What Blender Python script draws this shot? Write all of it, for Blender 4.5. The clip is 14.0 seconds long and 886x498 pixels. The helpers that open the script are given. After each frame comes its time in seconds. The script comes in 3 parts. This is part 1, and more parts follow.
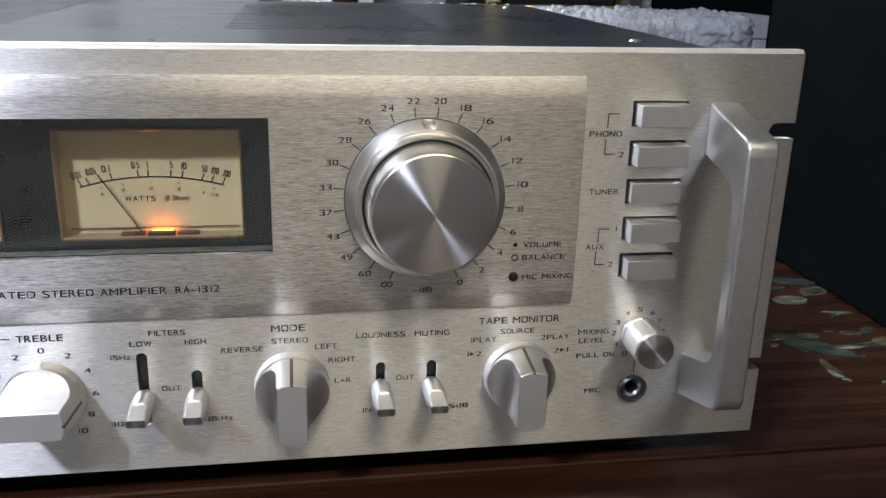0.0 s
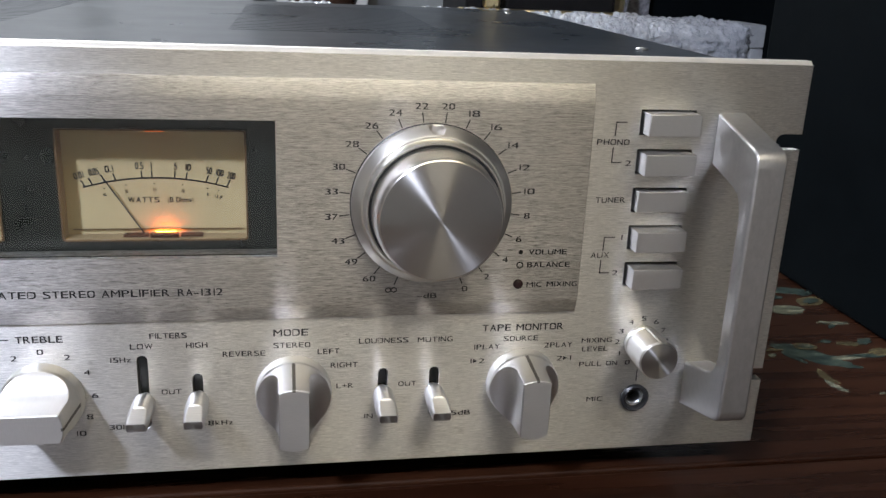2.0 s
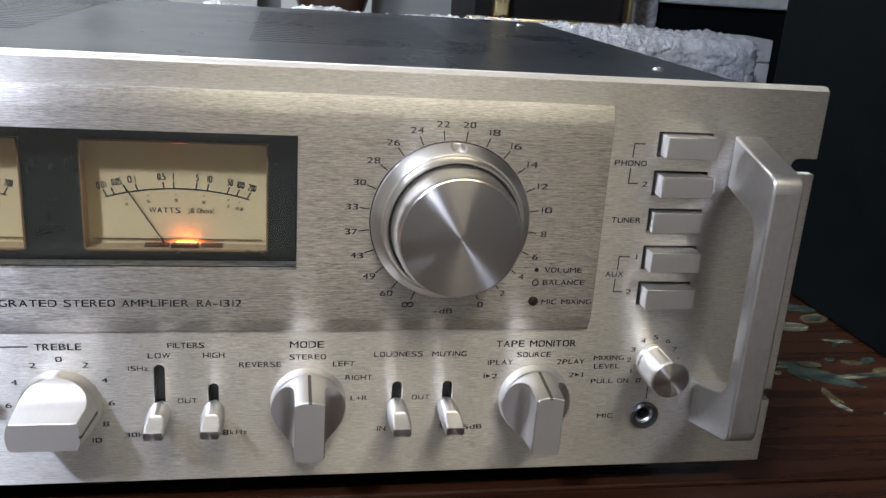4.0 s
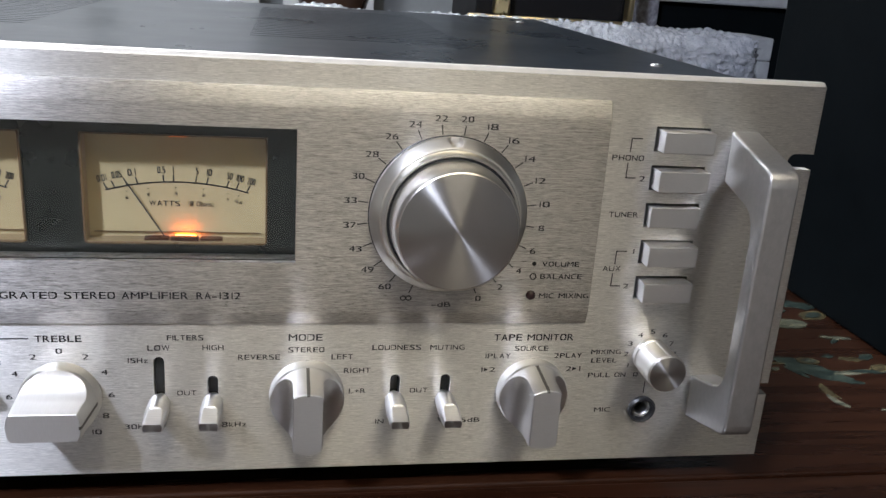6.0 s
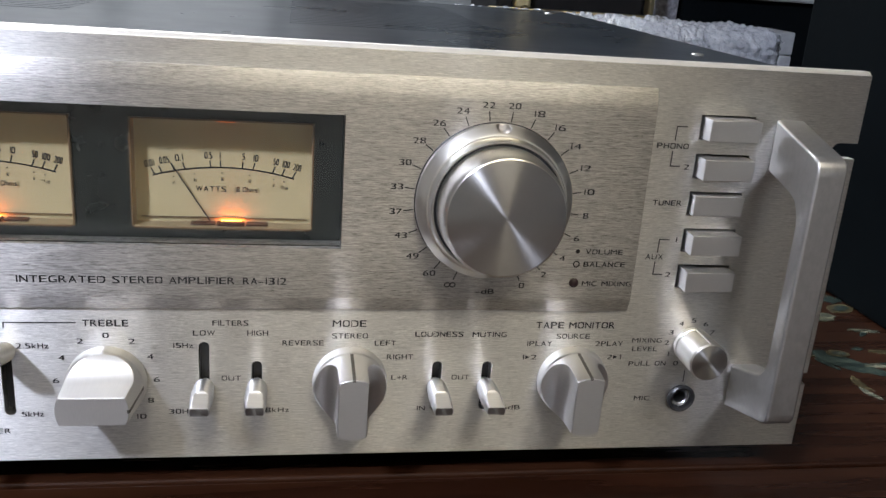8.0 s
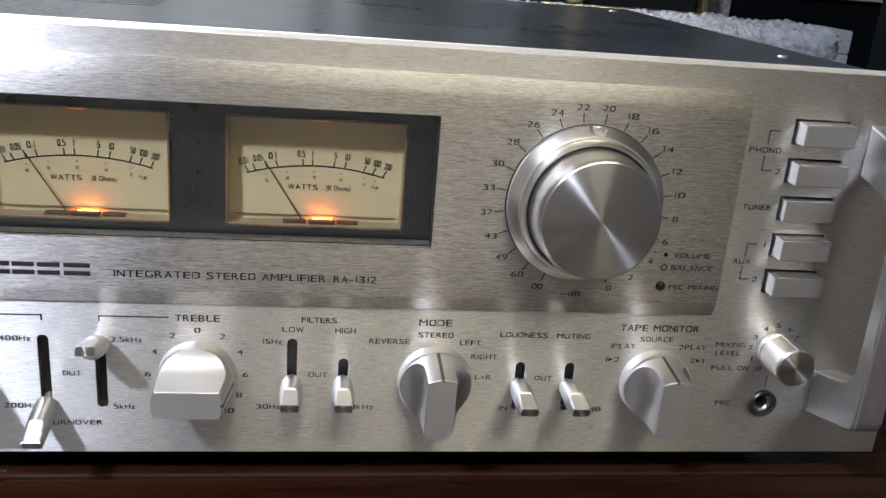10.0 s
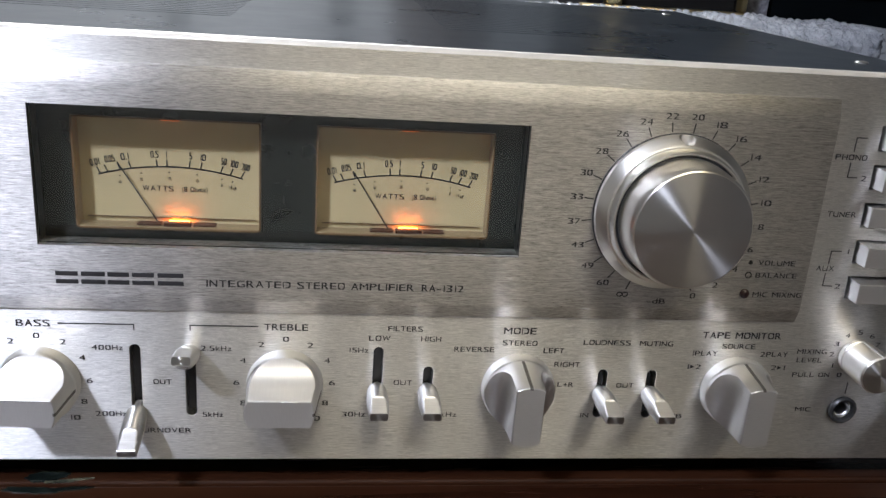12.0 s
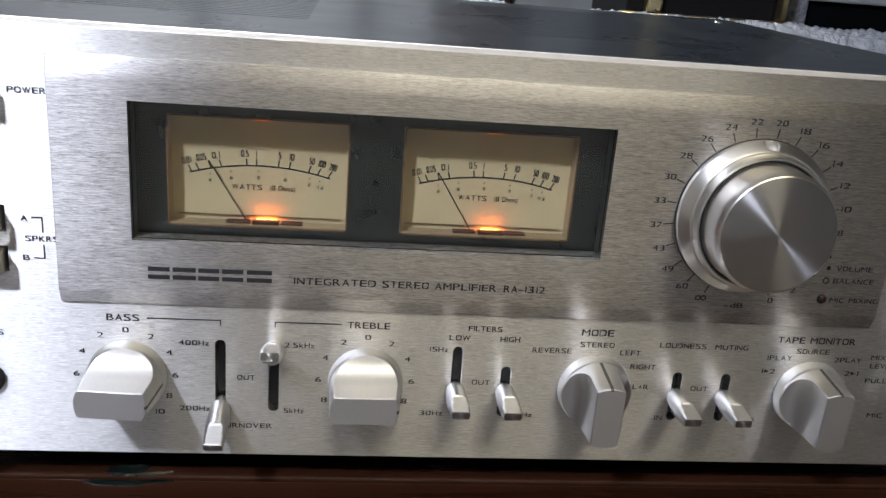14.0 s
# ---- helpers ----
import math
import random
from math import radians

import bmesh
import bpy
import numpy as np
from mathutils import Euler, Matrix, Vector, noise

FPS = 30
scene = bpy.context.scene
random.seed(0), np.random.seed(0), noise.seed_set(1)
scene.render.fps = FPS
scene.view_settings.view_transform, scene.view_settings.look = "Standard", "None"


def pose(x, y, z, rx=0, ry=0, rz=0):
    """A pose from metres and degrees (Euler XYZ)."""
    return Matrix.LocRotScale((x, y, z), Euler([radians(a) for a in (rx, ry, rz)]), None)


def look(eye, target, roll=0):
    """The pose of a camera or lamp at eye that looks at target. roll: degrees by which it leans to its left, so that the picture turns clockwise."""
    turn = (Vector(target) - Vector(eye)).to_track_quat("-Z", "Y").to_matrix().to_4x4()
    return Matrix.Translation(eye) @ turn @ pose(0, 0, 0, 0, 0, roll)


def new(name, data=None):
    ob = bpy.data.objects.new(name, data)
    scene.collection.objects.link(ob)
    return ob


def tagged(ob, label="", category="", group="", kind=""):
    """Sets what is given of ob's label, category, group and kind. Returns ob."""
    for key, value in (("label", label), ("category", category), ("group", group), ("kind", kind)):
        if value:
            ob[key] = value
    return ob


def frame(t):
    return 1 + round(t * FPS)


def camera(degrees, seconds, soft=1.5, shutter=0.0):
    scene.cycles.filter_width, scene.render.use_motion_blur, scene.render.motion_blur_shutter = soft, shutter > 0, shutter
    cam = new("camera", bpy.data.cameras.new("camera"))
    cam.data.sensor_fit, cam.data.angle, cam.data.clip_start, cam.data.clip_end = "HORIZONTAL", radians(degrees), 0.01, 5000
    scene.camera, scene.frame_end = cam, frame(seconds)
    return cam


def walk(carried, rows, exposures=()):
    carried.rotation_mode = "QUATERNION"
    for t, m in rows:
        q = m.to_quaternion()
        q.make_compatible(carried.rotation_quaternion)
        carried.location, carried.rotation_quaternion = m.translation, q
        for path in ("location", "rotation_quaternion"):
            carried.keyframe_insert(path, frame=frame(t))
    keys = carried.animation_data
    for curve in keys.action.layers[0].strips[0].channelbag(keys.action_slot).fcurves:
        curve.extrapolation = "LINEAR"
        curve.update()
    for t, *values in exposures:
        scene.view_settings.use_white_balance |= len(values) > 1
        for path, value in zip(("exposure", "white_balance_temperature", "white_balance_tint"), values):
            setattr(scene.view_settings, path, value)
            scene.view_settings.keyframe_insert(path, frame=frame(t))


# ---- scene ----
cam = camera(53.0, 14.0)
PATH = [
    (0, (0.05009, -0.31619, 0.19235), (0.3692, 1.5565, -0.4330), 1.47),
    (0.5, (0.05084, -0.31739, 0.19328), (0.3755, 1.5554, -0.4289), 1.59),
    (1, (0.04916, -0.31525, 0.19166), (0.3805, 1.5570, -0.4286), 1.86),
    (1.5, (0.04781, -0.31454, 0.19399), (0.3836, 1.5559, -0.4294), 2.24),
    (2, (0.04430, -0.31281, 0.19276), (0.3889, 1.5575, -0.4264), 2.57),
    (2.5, (0.04090, -0.31300, 0.19550), (0.3802, 1.5576, -0.4256), 2.77),
    (3, (0.03949, -0.31217, 0.19810), (0.3790, 1.5578, -0.4247), 3.19),
    (3.5, (0.03820, -0.31341, 0.19514), (0.3834, 1.5578, -0.4207), 3.58),
    (4, (0.03592, -0.31266, 0.19861), (0.3893, 1.5570, -0.4175), 3.93),
    (6.5, (0.03710, -0.31559, 0.19607), (0.3850, 1.5540, -0.4234), 4.09),
    (7, (0.03428, -0.31557, 0.19461), (0.3772, 1.5525, -0.4320), 4.08),
    (7.5, (0.02669, -0.31538, 0.19480), (0.3652, 1.5523, -0.4354), 4.10),
    (8, (0.02239, -0.31465, 0.19316), (0.3600, 1.5543, -0.4338), 4.25),
    (10.5, (-0.01059, -0.30952, 0.19503), (0.2625, 1.5623, -0.4543), 4.61),
    (11, (-0.02016, -0.30839, 0.19590), (0.2500, 1.5643, -0.4522), 4.46),
    (11.5, (-0.02430, -0.30895, 0.19694), (0.2290, 1.5651, -0.4539), 4.07),
    (12, (-0.02828, -0.30802, 0.19692), (0.2211, 1.5656, -0.4568), 4.11),
    (12.5, (-0.03222, -0.30809, 0.19602), (0.2081, 1.5675, -0.4556), 4.35),
    (13, (-0.03814, -0.30872, 0.19728), (0.1977, 1.5673, -0.4545), 4.52),
    (13.5, (-0.04533, -0.30889, 0.19537), (0.1765, 1.5704, -0.4520), 4.52),
    (14, (-0.05499, -0.31001, 0.19435), (0.1674, 1.5712, -0.4472), 4.62),
]
walk(cam, [(t, look(eye, target, roll)) for t, eye, target, roll in PATH],
     [(0, 0.0), (8, 0.0), (11, -0.02), (12.5, -0.12), (14, -0.2)])

# ---- light ----
world = bpy.data.worlds.new("room_air")
scene.world = world
world.use_nodes = True
world.node_tree.nodes["Background"].inputs[0].default_value = (0.75, 0.8, 0.9, 1)
world.node_tree.nodes["Background"].inputs[1].default_value = 0.035


def area_lamp(name, eye, target, w, h, watts, colour):
    d = bpy.data.lights.new(name, "AREA")
    d.shape, d.size, d.size_y, d.energy, d.color = "RECTANGLE", w, h, watts, colour
    ob = new(name, d)
    ob.matrix_world = look(eye, target)
    return ob


KEY = (-0.86, -1.22, 1.44)
area_lamp("key_lamp", KEY, (0, 0, 0.05), 0.15, 0.15, 62, (0.89, 0.96, 1.18))
# added broad fill, in place of light bounced off walls and ceiling
FILL = (0.33, -1.3, 1.55)
area_lamp("fill_lamp", FILL, (0.2, 0, 0.05), 1.3, 0.6, 6.8, (1.0, 0.82, 0.40))
REAR = (-0.5, 1.5, 1.6)
area_lamp("rear_lamp", REAR, (-0.3, 1.2, 0), 0.9, 0.3, 70, (0.9, 0.95, 1.0))

# ---- materials ----
MM = 0.001


def material(name):
    m = bpy.data.materials.new(name)
    m.use_nodes = True
    nt = m.node_tree
    return m, nt, nt.nodes["Principled BSDF"]


def node(nt, kind, **values):
    n = nt.nodes.new(kind)
    for k, v in values.items():
        n.inputs[k.replace("_", " ")].default_value = v
    return n


def grain(nt, scale, detail=2.0, rough=0.55, noise_scale=1.0, space="Object"):
    """A noise stretched by scale, in metres of the object's space."""
    tc = nt.nodes.new("ShaderNodeTexCoord")
    mp = nt.nodes.new("ShaderNodeMapping")
    mp.inputs["Scale"].default_value = scale
    nz = node(nt, "ShaderNodeTexNoise", Scale=noise_scale, Detail=detail, Roughness=rough)
    nt.links.new(tc.outputs[space], mp.inputs[0])
    nt.links.new(mp.outputs[0], nz.inputs["Vector"])
    return nz


def ramp(nt, source, stops):
    r = nt.nodes.new("ShaderNodeValToRGB")
    e = r.color_ramp.elements
    while len(e) < len(stops):
        e.new(0.5)
    for el, (p, c) in zip(e, stops):
        el.position, el.color = p, (*c, 1) if len(c) == 3 else c
    nt.links.new(source, r.inputs[0])
    return r


def rng(nt, source, a, b, lo=0.3, hi=0.7):
    r = nt.nodes.new("ShaderNodeMapRange")
    for i, v in ((1, lo), (2, hi), (3, a), (4, b)):
        r.inputs[i].default_value = v
    nt.links.new(source, r.inputs[0])
    return r.outputs[0]


def bump(nt, bs, source, strength, distance):
    b = node(nt, "ShaderNodeBump", Strength=strength, Distance=distance)
    nt.links.new(source, b.inputs["Height"])
    nt.links.new(b.outputs[0], bs.inputs["Normal"])


def brushed(name, colour, rough, aniso, scale, tangent=None, radial=False, relief=0.25, tone=0.95, spread=0.2, patch=0.03, streaks=None, along=None):
    m, nt, bs = material(name)
    bs.inputs["Metallic"].default_value = 1.0
    bs.inputs["Anisotropic"].default_value = aniso
    fine = grain(nt, scale, 4.0, 0.68)
    if streaks:
        long = grain(nt, streaks, 2.0, 0.6)
        both = nt.nodes.new("ShaderNodeMix")
        both.inputs[0].default_value = 0.5
        nt.links.new(fine.outputs[0], both.inputs[2])
        nt.links.new(long.outputs[0], both.inputs[3])
        fine = both
    broad = grain(nt, (25, 25, 25), 3.0, 0.6)
    dark = tuple(c * tone for c in colour)
    col = ramp(nt, fine.outputs[0], [(0.36, dark), (0.64, colour)])
    nt.links.new(col.outputs[0], bs.inputs["Base Color"])
    mixed = nt.nodes.new("ShaderNodeMath")
    mixed.operation = "ADD"
    nt.links.new(rng(nt, fine.outputs[0], rough * (1 - spread), rough * (1 + spread)), mixed.inputs[0])
    nt.links.new(rng(nt, broad.outputs[0], -patch, patch), mixed.inputs[1])
    nt.links.new(mixed.outputs[0], bs.inputs["Roughness"])
    bump(nt, bs, fine.outputs[0], relief, 0.0002)
    if tangent:
        v = nt.nodes.new("ShaderNodeCombineXYZ")
        for i in range(3):
            v.inputs[i].default_value = tangent[i]
        nt.links.new(v.outputs[0], bs.inputs["Tangent"])
    if along:
        v = nt.nodes.new("ShaderNodeCombineXYZ")
        for i in range(3):
            v.inputs[i].default_value = along[i]
        vt = nt.nodes.new("ShaderNodeVectorTransform")
        vt.vector_type, vt.convert_from, vt.convert_to = "VECTOR", "OBJECT", "WORLD"
        nt.links.new(v.outputs[0], vt.inputs[0])
        nt.links.new(vt.outputs[0], bs.inputs["Tangent"])
    if radial:
        tc = nt.nodes.new("ShaderNodeTexCoord")
        mul = nt.nodes.new("ShaderNodeVectorMath")
        mul.operation = "MULTIPLY"
        mul.inputs[1].default_value = (1, 0, 1)
        nrm = nt.nodes.new("ShaderNodeVectorMath")
        nrm.operation = "NORMALIZE"
        nt.links.new(tc.outputs["Object"], mul.inputs[0])
        nt.links.new(mul.outputs[0], nrm.inputs[0])
        nt.links.new(nrm.outputs[0], bs.inputs["Tangent"])
    return m


ALU = (0.90, 0.885, 0.85)
M_PANEL = brushed("brushed_panel", ALU, 0.39, 0.96, (430, 400, 4600), (0, 0, 1), relief=0.2, tone=0.5, spread=0.32, streaks=(130, 400, 5600))
# same aluminium as the faceplate; its dimmer shading is put into the colour
M_RAISED = brushed("brushed_raised_panel_shaded", (0.66, 0.64, 0.61), 0.38, 0.955, (480, 400, 4600), (0, 0, 1), relief=0.2, tone=0.38, spread=0.34, streaks=(200, 400, 6000))
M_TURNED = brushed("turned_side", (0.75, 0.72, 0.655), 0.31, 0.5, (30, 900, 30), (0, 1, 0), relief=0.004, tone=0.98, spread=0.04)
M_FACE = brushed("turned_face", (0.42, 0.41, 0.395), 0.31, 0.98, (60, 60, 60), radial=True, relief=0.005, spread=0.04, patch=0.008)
M_BUTTON = brushed("satin_button", (0.66, 0.65, 0.63), 0.36, 0.3, (500, 500, 3000), (0, 0, 1), relief=0.03)
M_LEVER = brushed("satin_lever", (0.84, 0.83, 0.81), 0.36, 0.55, (60, 2600, 60), relief=0.02, tone=0.86, spread=0.1, patch=0.01, along=(0, 1, 0))
M_SATIN = brushed("satin_bar", (0.80, 0.78, 0.74), 0.39, 0.75, (60, 60, 2600), relief=0.006, tone=0.96, spread=0.05, patch=0.01, along=(1, 0, 0))
M_FRONT = brushed("satin_front", (0.74, 0.73, 0.71), 0.42, 0.3, (300, 500, 3000), (0, 0, 1), relief=0.02, tone=0.95, spread=0.05, patch=0.01)
M_SIDE = brushed("satin_side", (0.86, 0.83, 0.77), 0.36, 0.4, (30, 900, 30), (0, 1, 0), relief=0.004, tone=0.98, spread=0.04, patch=0.01)
M_CAST = brushed("worn_handle", (0.50, 0.49, 0.475), 0.45, 0.0, (500, 500, 300), relief=0.06, tone=0.88, spread=0.1, patch=0.004)
M_EDGE = brushed("satin_edge", (0.92, 0.89, 0.83), 0.5, 0.0, (300, 300, 300), relief=0.02, tone=0.95, spread=0.05)
M_GROOVE = brushed("dark_groove", (0.2, 0.19, 0.17), 0.45, 0.0, (140, 140, 60), relief=0.01)
# the knob's own metal, darkened in colour for shade inside the notch
M_DIMPLE = brushed("shaded_dimple", (0.6, 0.57, 0.52), 0.4, 0.0, (140, 140, 60), relief=0.01)


def plain(name, colour, rough, metal=0.0, spot=0.15, size=80.0, relief=0.05, coat=0.0):
    m, nt, bs = material(name)
    n = grain(nt, (size, size, size), 4.0, 0.6)
    c = ramp(nt, n.outputs[0], [(0.3, tuple(v * (1 - spot) for v in colour)), (0.7, tuple(v * (1 + spot) for v in colour))])
    nt.links.new(c.outputs[0], bs.inputs["Base Color"])
    nt.links.new(rng(nt, n.outputs[0], rough * 0.85, rough * 1.15), bs.inputs["Roughness"])
    bs.inputs["Metallic"].default_value = metal
    bs.inputs["Coat Weight"].default_value = coat
    bump(nt, bs, grain(nt, (size * 12,) * 3, 2.0).outputs[0], relief, 0.0003)
    return m


M_INK = plain("black_print", (0.018, 0.018, 0.02), 0.5, relief=0.0)
M_BLACK = plain("black_plastic", (0.012, 0.012, 0.013), 0.4)
M_COVER = plain("black_enamel", (0.013, 0.017, 0.022), 0.3, size=14.0, relief=0.0)
M_WINDOW = plain("smoked_backing", (0.008, 0.010, 0.009), 0.3, relief=0.0)
M_LID = plain("dark_amber_lid", (0.05, 0.016, 0.008), 0.3)
M_RIM = plain("amber_plastic", (0.27, 0.2, 0.115), 0.35, relief=0.0)
M_DIAL = plain("cream_dial", (0.47, 0.378, 0.218), 0.6, spot=0.05)
M_AMBER = plain("amber_rim", (0.13, 0.075, 0.035), 0.3)
M_RED = plain("dark_red_lens", (0.02, 0.004, 0.004), 0.45)
M_BRASS = plain("pale_brass", (0.75, 0.62, 0.36), 0.3, metal=1.0, size=20)
M_SPEAKER = plain("black_cabinet", (0.0022, 0.0034, 0.0042), 0.6, size=30, relief=0.1)
M_SPEAKER.node_tree.nodes["Principled BSDF"].inputs["Specular IOR Level"].default_value = 0.04
M_COVER.node_tree.nodes["Principled BSDF"].inputs["Specular IOR Level"].default_value = 0.32
M_GREY = plain("pale_grey_plastic", (0.3, 0.31, 0.315), 0.5)
M_WALL = plain("pale_wall_paint", (0.6, 0.6, 0.585), 0.8, spot=0.05, size=3)
M_DARKWALL = plain("dark_wall_cloth", (0.006, 0.006, 0.007), 0.8, size=6)
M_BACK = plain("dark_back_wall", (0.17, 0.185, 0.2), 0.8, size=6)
M_DARKWALL.node_tree.nodes["Principled BSDF"].inputs["Specular IOR Level"].default_value = 0.1
M_BOARD = plain("pale_board", (0.35, 0.36, 0.38), 0.7, spot=0.1, size=5)
M_FLOOR = plain("brown_floor", (0.16, 0.11, 0.08), 0.5, size=4)
M_CLOTH = plain("grey_flecked_cloth", (0.16, 0.16, 0.18), 0.9, spot=0.6, size=160)
M_STEEL = plain("bright_screw", (0.5, 0.5, 0.5), 0.32, metal=1.0)


def glow(name, colour, strength):
    m, nt, bs = material(name)
    bs.inputs["Base Color"].default_value = (*colour, 1)
    bs.inputs["Emission Color"].default_value = (*colour, 1)
    bs.inputs["Emission Strength"].default_value = strength
    return m


M_BULB = glow("warm_bulb", (1.0, 0.2, 0.03), 52.0)
# emission that paints the orange glint on the meter's top rim
M_RIM_GLINT = glow("rim_glint", (1.0, 0.22, 0.05), 1.0)
M_DIFFUSER = glow("lamp_diffuser", (1.0, 0.96, 0.9), 6.0)


def wood():
    m, nt, bs = material("dark_lacquered_wood")
    a = grain(nt, (3, 55, 55), 5.0, 0.65)
    b = grain(nt, (14, 420, 420), 3.0, 0.6)
    mix = nt.nodes.new("ShaderNodeMath")
    mix.operation = "MULTIPLY_ADD"
    mix.inputs[1].default_value = 0.35
    nt.links.new(b.outputs[0], mix.inputs[0])
    nt.links.new(rng(nt, a.outputs[0], 0.0, 0.7), mix.inputs[2])
    c = ramp(nt, mix.outputs[0], [(0.15, (0.007, 0.0024, 0.0012)), (0.5, (0.018, 0.0062, 0.0029)), (0.9, (0.036, 0.013, 0.0056))])
    nt.links.new(c.outputs[0], bs.inputs["Base Color"])
    nt.links.new(rng(nt, a.outputs[0], 0.22, 0.34), bs.inputs["Roughness"])
    bs.inputs["Specular IOR Level"].default_value = 0.55
    bump(nt, bs, b.outputs[0], 0.12, 0.0004)
    return m


def nacre(name, dark, mid, light):
    m, nt, bs = material(name)
    n = grain(nt, (70, 240, 90), 4.0, 0.7)
    fine = grain(nt, (160, 1500, 160), 2.0, 0.6)
    both = nt.nodes.new("ShaderNodeMix")
    both.inputs[0].default_value = 0.4
    nt.links.new(n.outputs[0], both.inputs[2])
    nt.links.new(fine.outputs[0], both.inputs[3])
    c = ramp(nt, both.outputs[0], [(0.36, dark), (0.5, mid), (0.66, light)])
    nt.links.new(c.outputs[0], bs.inputs["Base Color"])
    bs.inputs["Roughness"].default_value = 0.25
    bs.inputs["Coat Weight"].default_value = 0.5
    bump(nt, bs, n.outputs[0], 0.3, 0.0005)
    return m


def wrap_film():
    m, nt, bs = material("bubble_wrap_film")
    n = grain(nt, (60, 60, 60), 4.0, 0.65)
    c = ramp(nt, n.outputs[0], [(0.3, (0.5, 0.53, 0.58)), (0.7, (0.86, 0.89, 0.94))])
    nt.links.new(c.outputs[0], bs.inputs["Base Color"])
    bs.inputs["Roughness"].default_value = 0.06
    bs.inputs["IOR"].default_value = 1.65
    bs.inputs["Transmission Weight"].default_value = 0.35
    bs.inputs["Coat Weight"].default_value = 0.6
    bump(nt, bs, grain(nt, (420, 420, 420), 3.0, 0.7).outputs[0], 1.0, 0.004)
    return m


M_WOOD, M_WRAP = wood(), wrap_film()
M_TEAL = nacre("teal_shell", (0.006, 0.008, 0.007), (0.02, 0.032, 0.028), (0.075, 0.09, 0.065))
M_DEEP = nacre("deep_teal_shell", (0.003, 0.004, 0.004), (0.007, 0.011, 0.010), (0.035, 0.04, 0.034))
M_PEARL = nacre("pale_shell", (0.02, 0.022, 0.017), (0.08, 0.085, 0.06), (0.26, 0.25, 0.18))
M_GOLD = nacre("golden_shell", (0.015, 0.011, 0.006), (0.05, 0.04, 0.02), (0.17, 0.14, 0.07))


def pane_glass():
    m, nt, bs = material("window_glass")
    nt.nodes.remove(bs)
    fr = node(nt, "ShaderNodeFresnel", IOR=1.45)
    tr = nt.nodes.new("ShaderNodeBsdfTransparent")
    tr.inputs[0].default_value = (0.93, 0.95, 0.93, 1)
    gl = nt.nodes.new("ShaderNodeBsdfGlossy")
    gl.inputs["Roughness"].default_value = 0.04
    mx = nt.nodes.new("ShaderNodeMixShader")
    nt.links.new(fr.outputs[0], mx.inputs[0])
    nt.links.new(tr.outputs[0], mx.inputs[1])
    nt.links.new(gl.outputs[0], mx.inputs[2])
    nt.links.new(mx.outputs[0], nt.nodes["Material Output"].inputs[0])
    return m


M_GLASS = pane_glass()

# ---- helpers for meshes ----


def finish(bm, smooth):
    bmesh.ops.recalc_face_normals(bm, faces=bm.faces)
    for f in bm.faces:
        f.smooth = True
    for e in bm.edges:
        if len(e.link_faces) != 2 or e.calc_face_angle(0) > smooth:
            e.smooth = False


def part(name, bm, mat, parent=None, label="", at=(0, 0, 0), smooth=0.34, flat=0.0):
    finish(bm, smooth)
    if flat:
        for e in bm.edges:
            areas = [f.calc_area() for f in e.link_faces]
            if max(areas) > flat and e.calc_face_angle(0) > 0.01:
                e.smooth = False
    me = bpy.data.meshes.new(name)
    bm.to_mesh(me)
    bm.free()
    me.materials.append(mat)
    ob = new(name, me)
    ob.location = at
    ob.parent = parent
    if label:
        tagged(ob, label)
    return ob


def thing(name, label, category, group="", at=(0, 0, 0)):
    ob = new(name)
    ob.location = at
    return tagged(ob, label, category, group)


def box(x0, x1, y0, y1, z0, z1, r=0.0, segs=2, bm=None):
    b = bmesh.new()
    bmesh.ops.create_cube(b, size=1)
    for v in b.verts:
        v.co = (x0 + (v.co.x + 0.5) * (x1 - x0), y0 + (v.co.y + 0.5) * (y1 - y0), z0 + (v.co.z + 0.5) * (z1 - z0))
    if r:
        bmesh.ops.bevel(b, geom=b.edges[:], offset=r, segments=segs, affect="EDGES", profile=0.5)
    return join(bm, b)


def join(bm, b):
    if bm is None:
        return b
    me = bpy.data.meshes.new("tmp")
    b.to_mesh(me)
    b.free()
    bm.from_mesh(me)
    bpy.data.meshes.remove(me)
    return bm


def turned(profile, n=64, bm=None):
    """A solid turned round the y axis: profile rows of (radius, y) from back to front."""
    b = bmesh.new()
    rings = []
    for r, y in profile:
        if r < 1e-6:
            rings.append([b.verts.new((0, y, 0))])
        else:
            rings.append([b.verts.new((r * math.cos(2 * math.pi * k / n), y, r * math.sin(2 * math.pi * k / n))) for k in range(n)])
    for a, c in zip(rings, rings[1:]):
        for k in range(n):
            q = [a[k % len(a)], a[(k + 1) % len(a)], c[(k + 1) % len(c)], c[k % len(c)]]
            q = list(dict.fromkeys(q))
            if len(q) > 2:
                b.faces.new(q)
    return join(bm, b)


def loft(slices, bm=None):
    """Rings of points, all of one count, skinned and capped."""
    b = bmesh.new()
    rings = [[b.verts.new(p) for p in s] for s in slices]
    n = len(rings[0])
    for a, c in zip(rings, rings[1:]):
        for k in range(n):
            b.faces.new((a[k], a[(k + 1) % n], c[(k + 1) % n], c[k]))
    b.faces.new(rings[0])
    b.faces.new(rings[-1][::-1])
    bmesh.ops.remove_doubles(b, verts=b.verts, dist=1e-6)
    return join(bm, b)


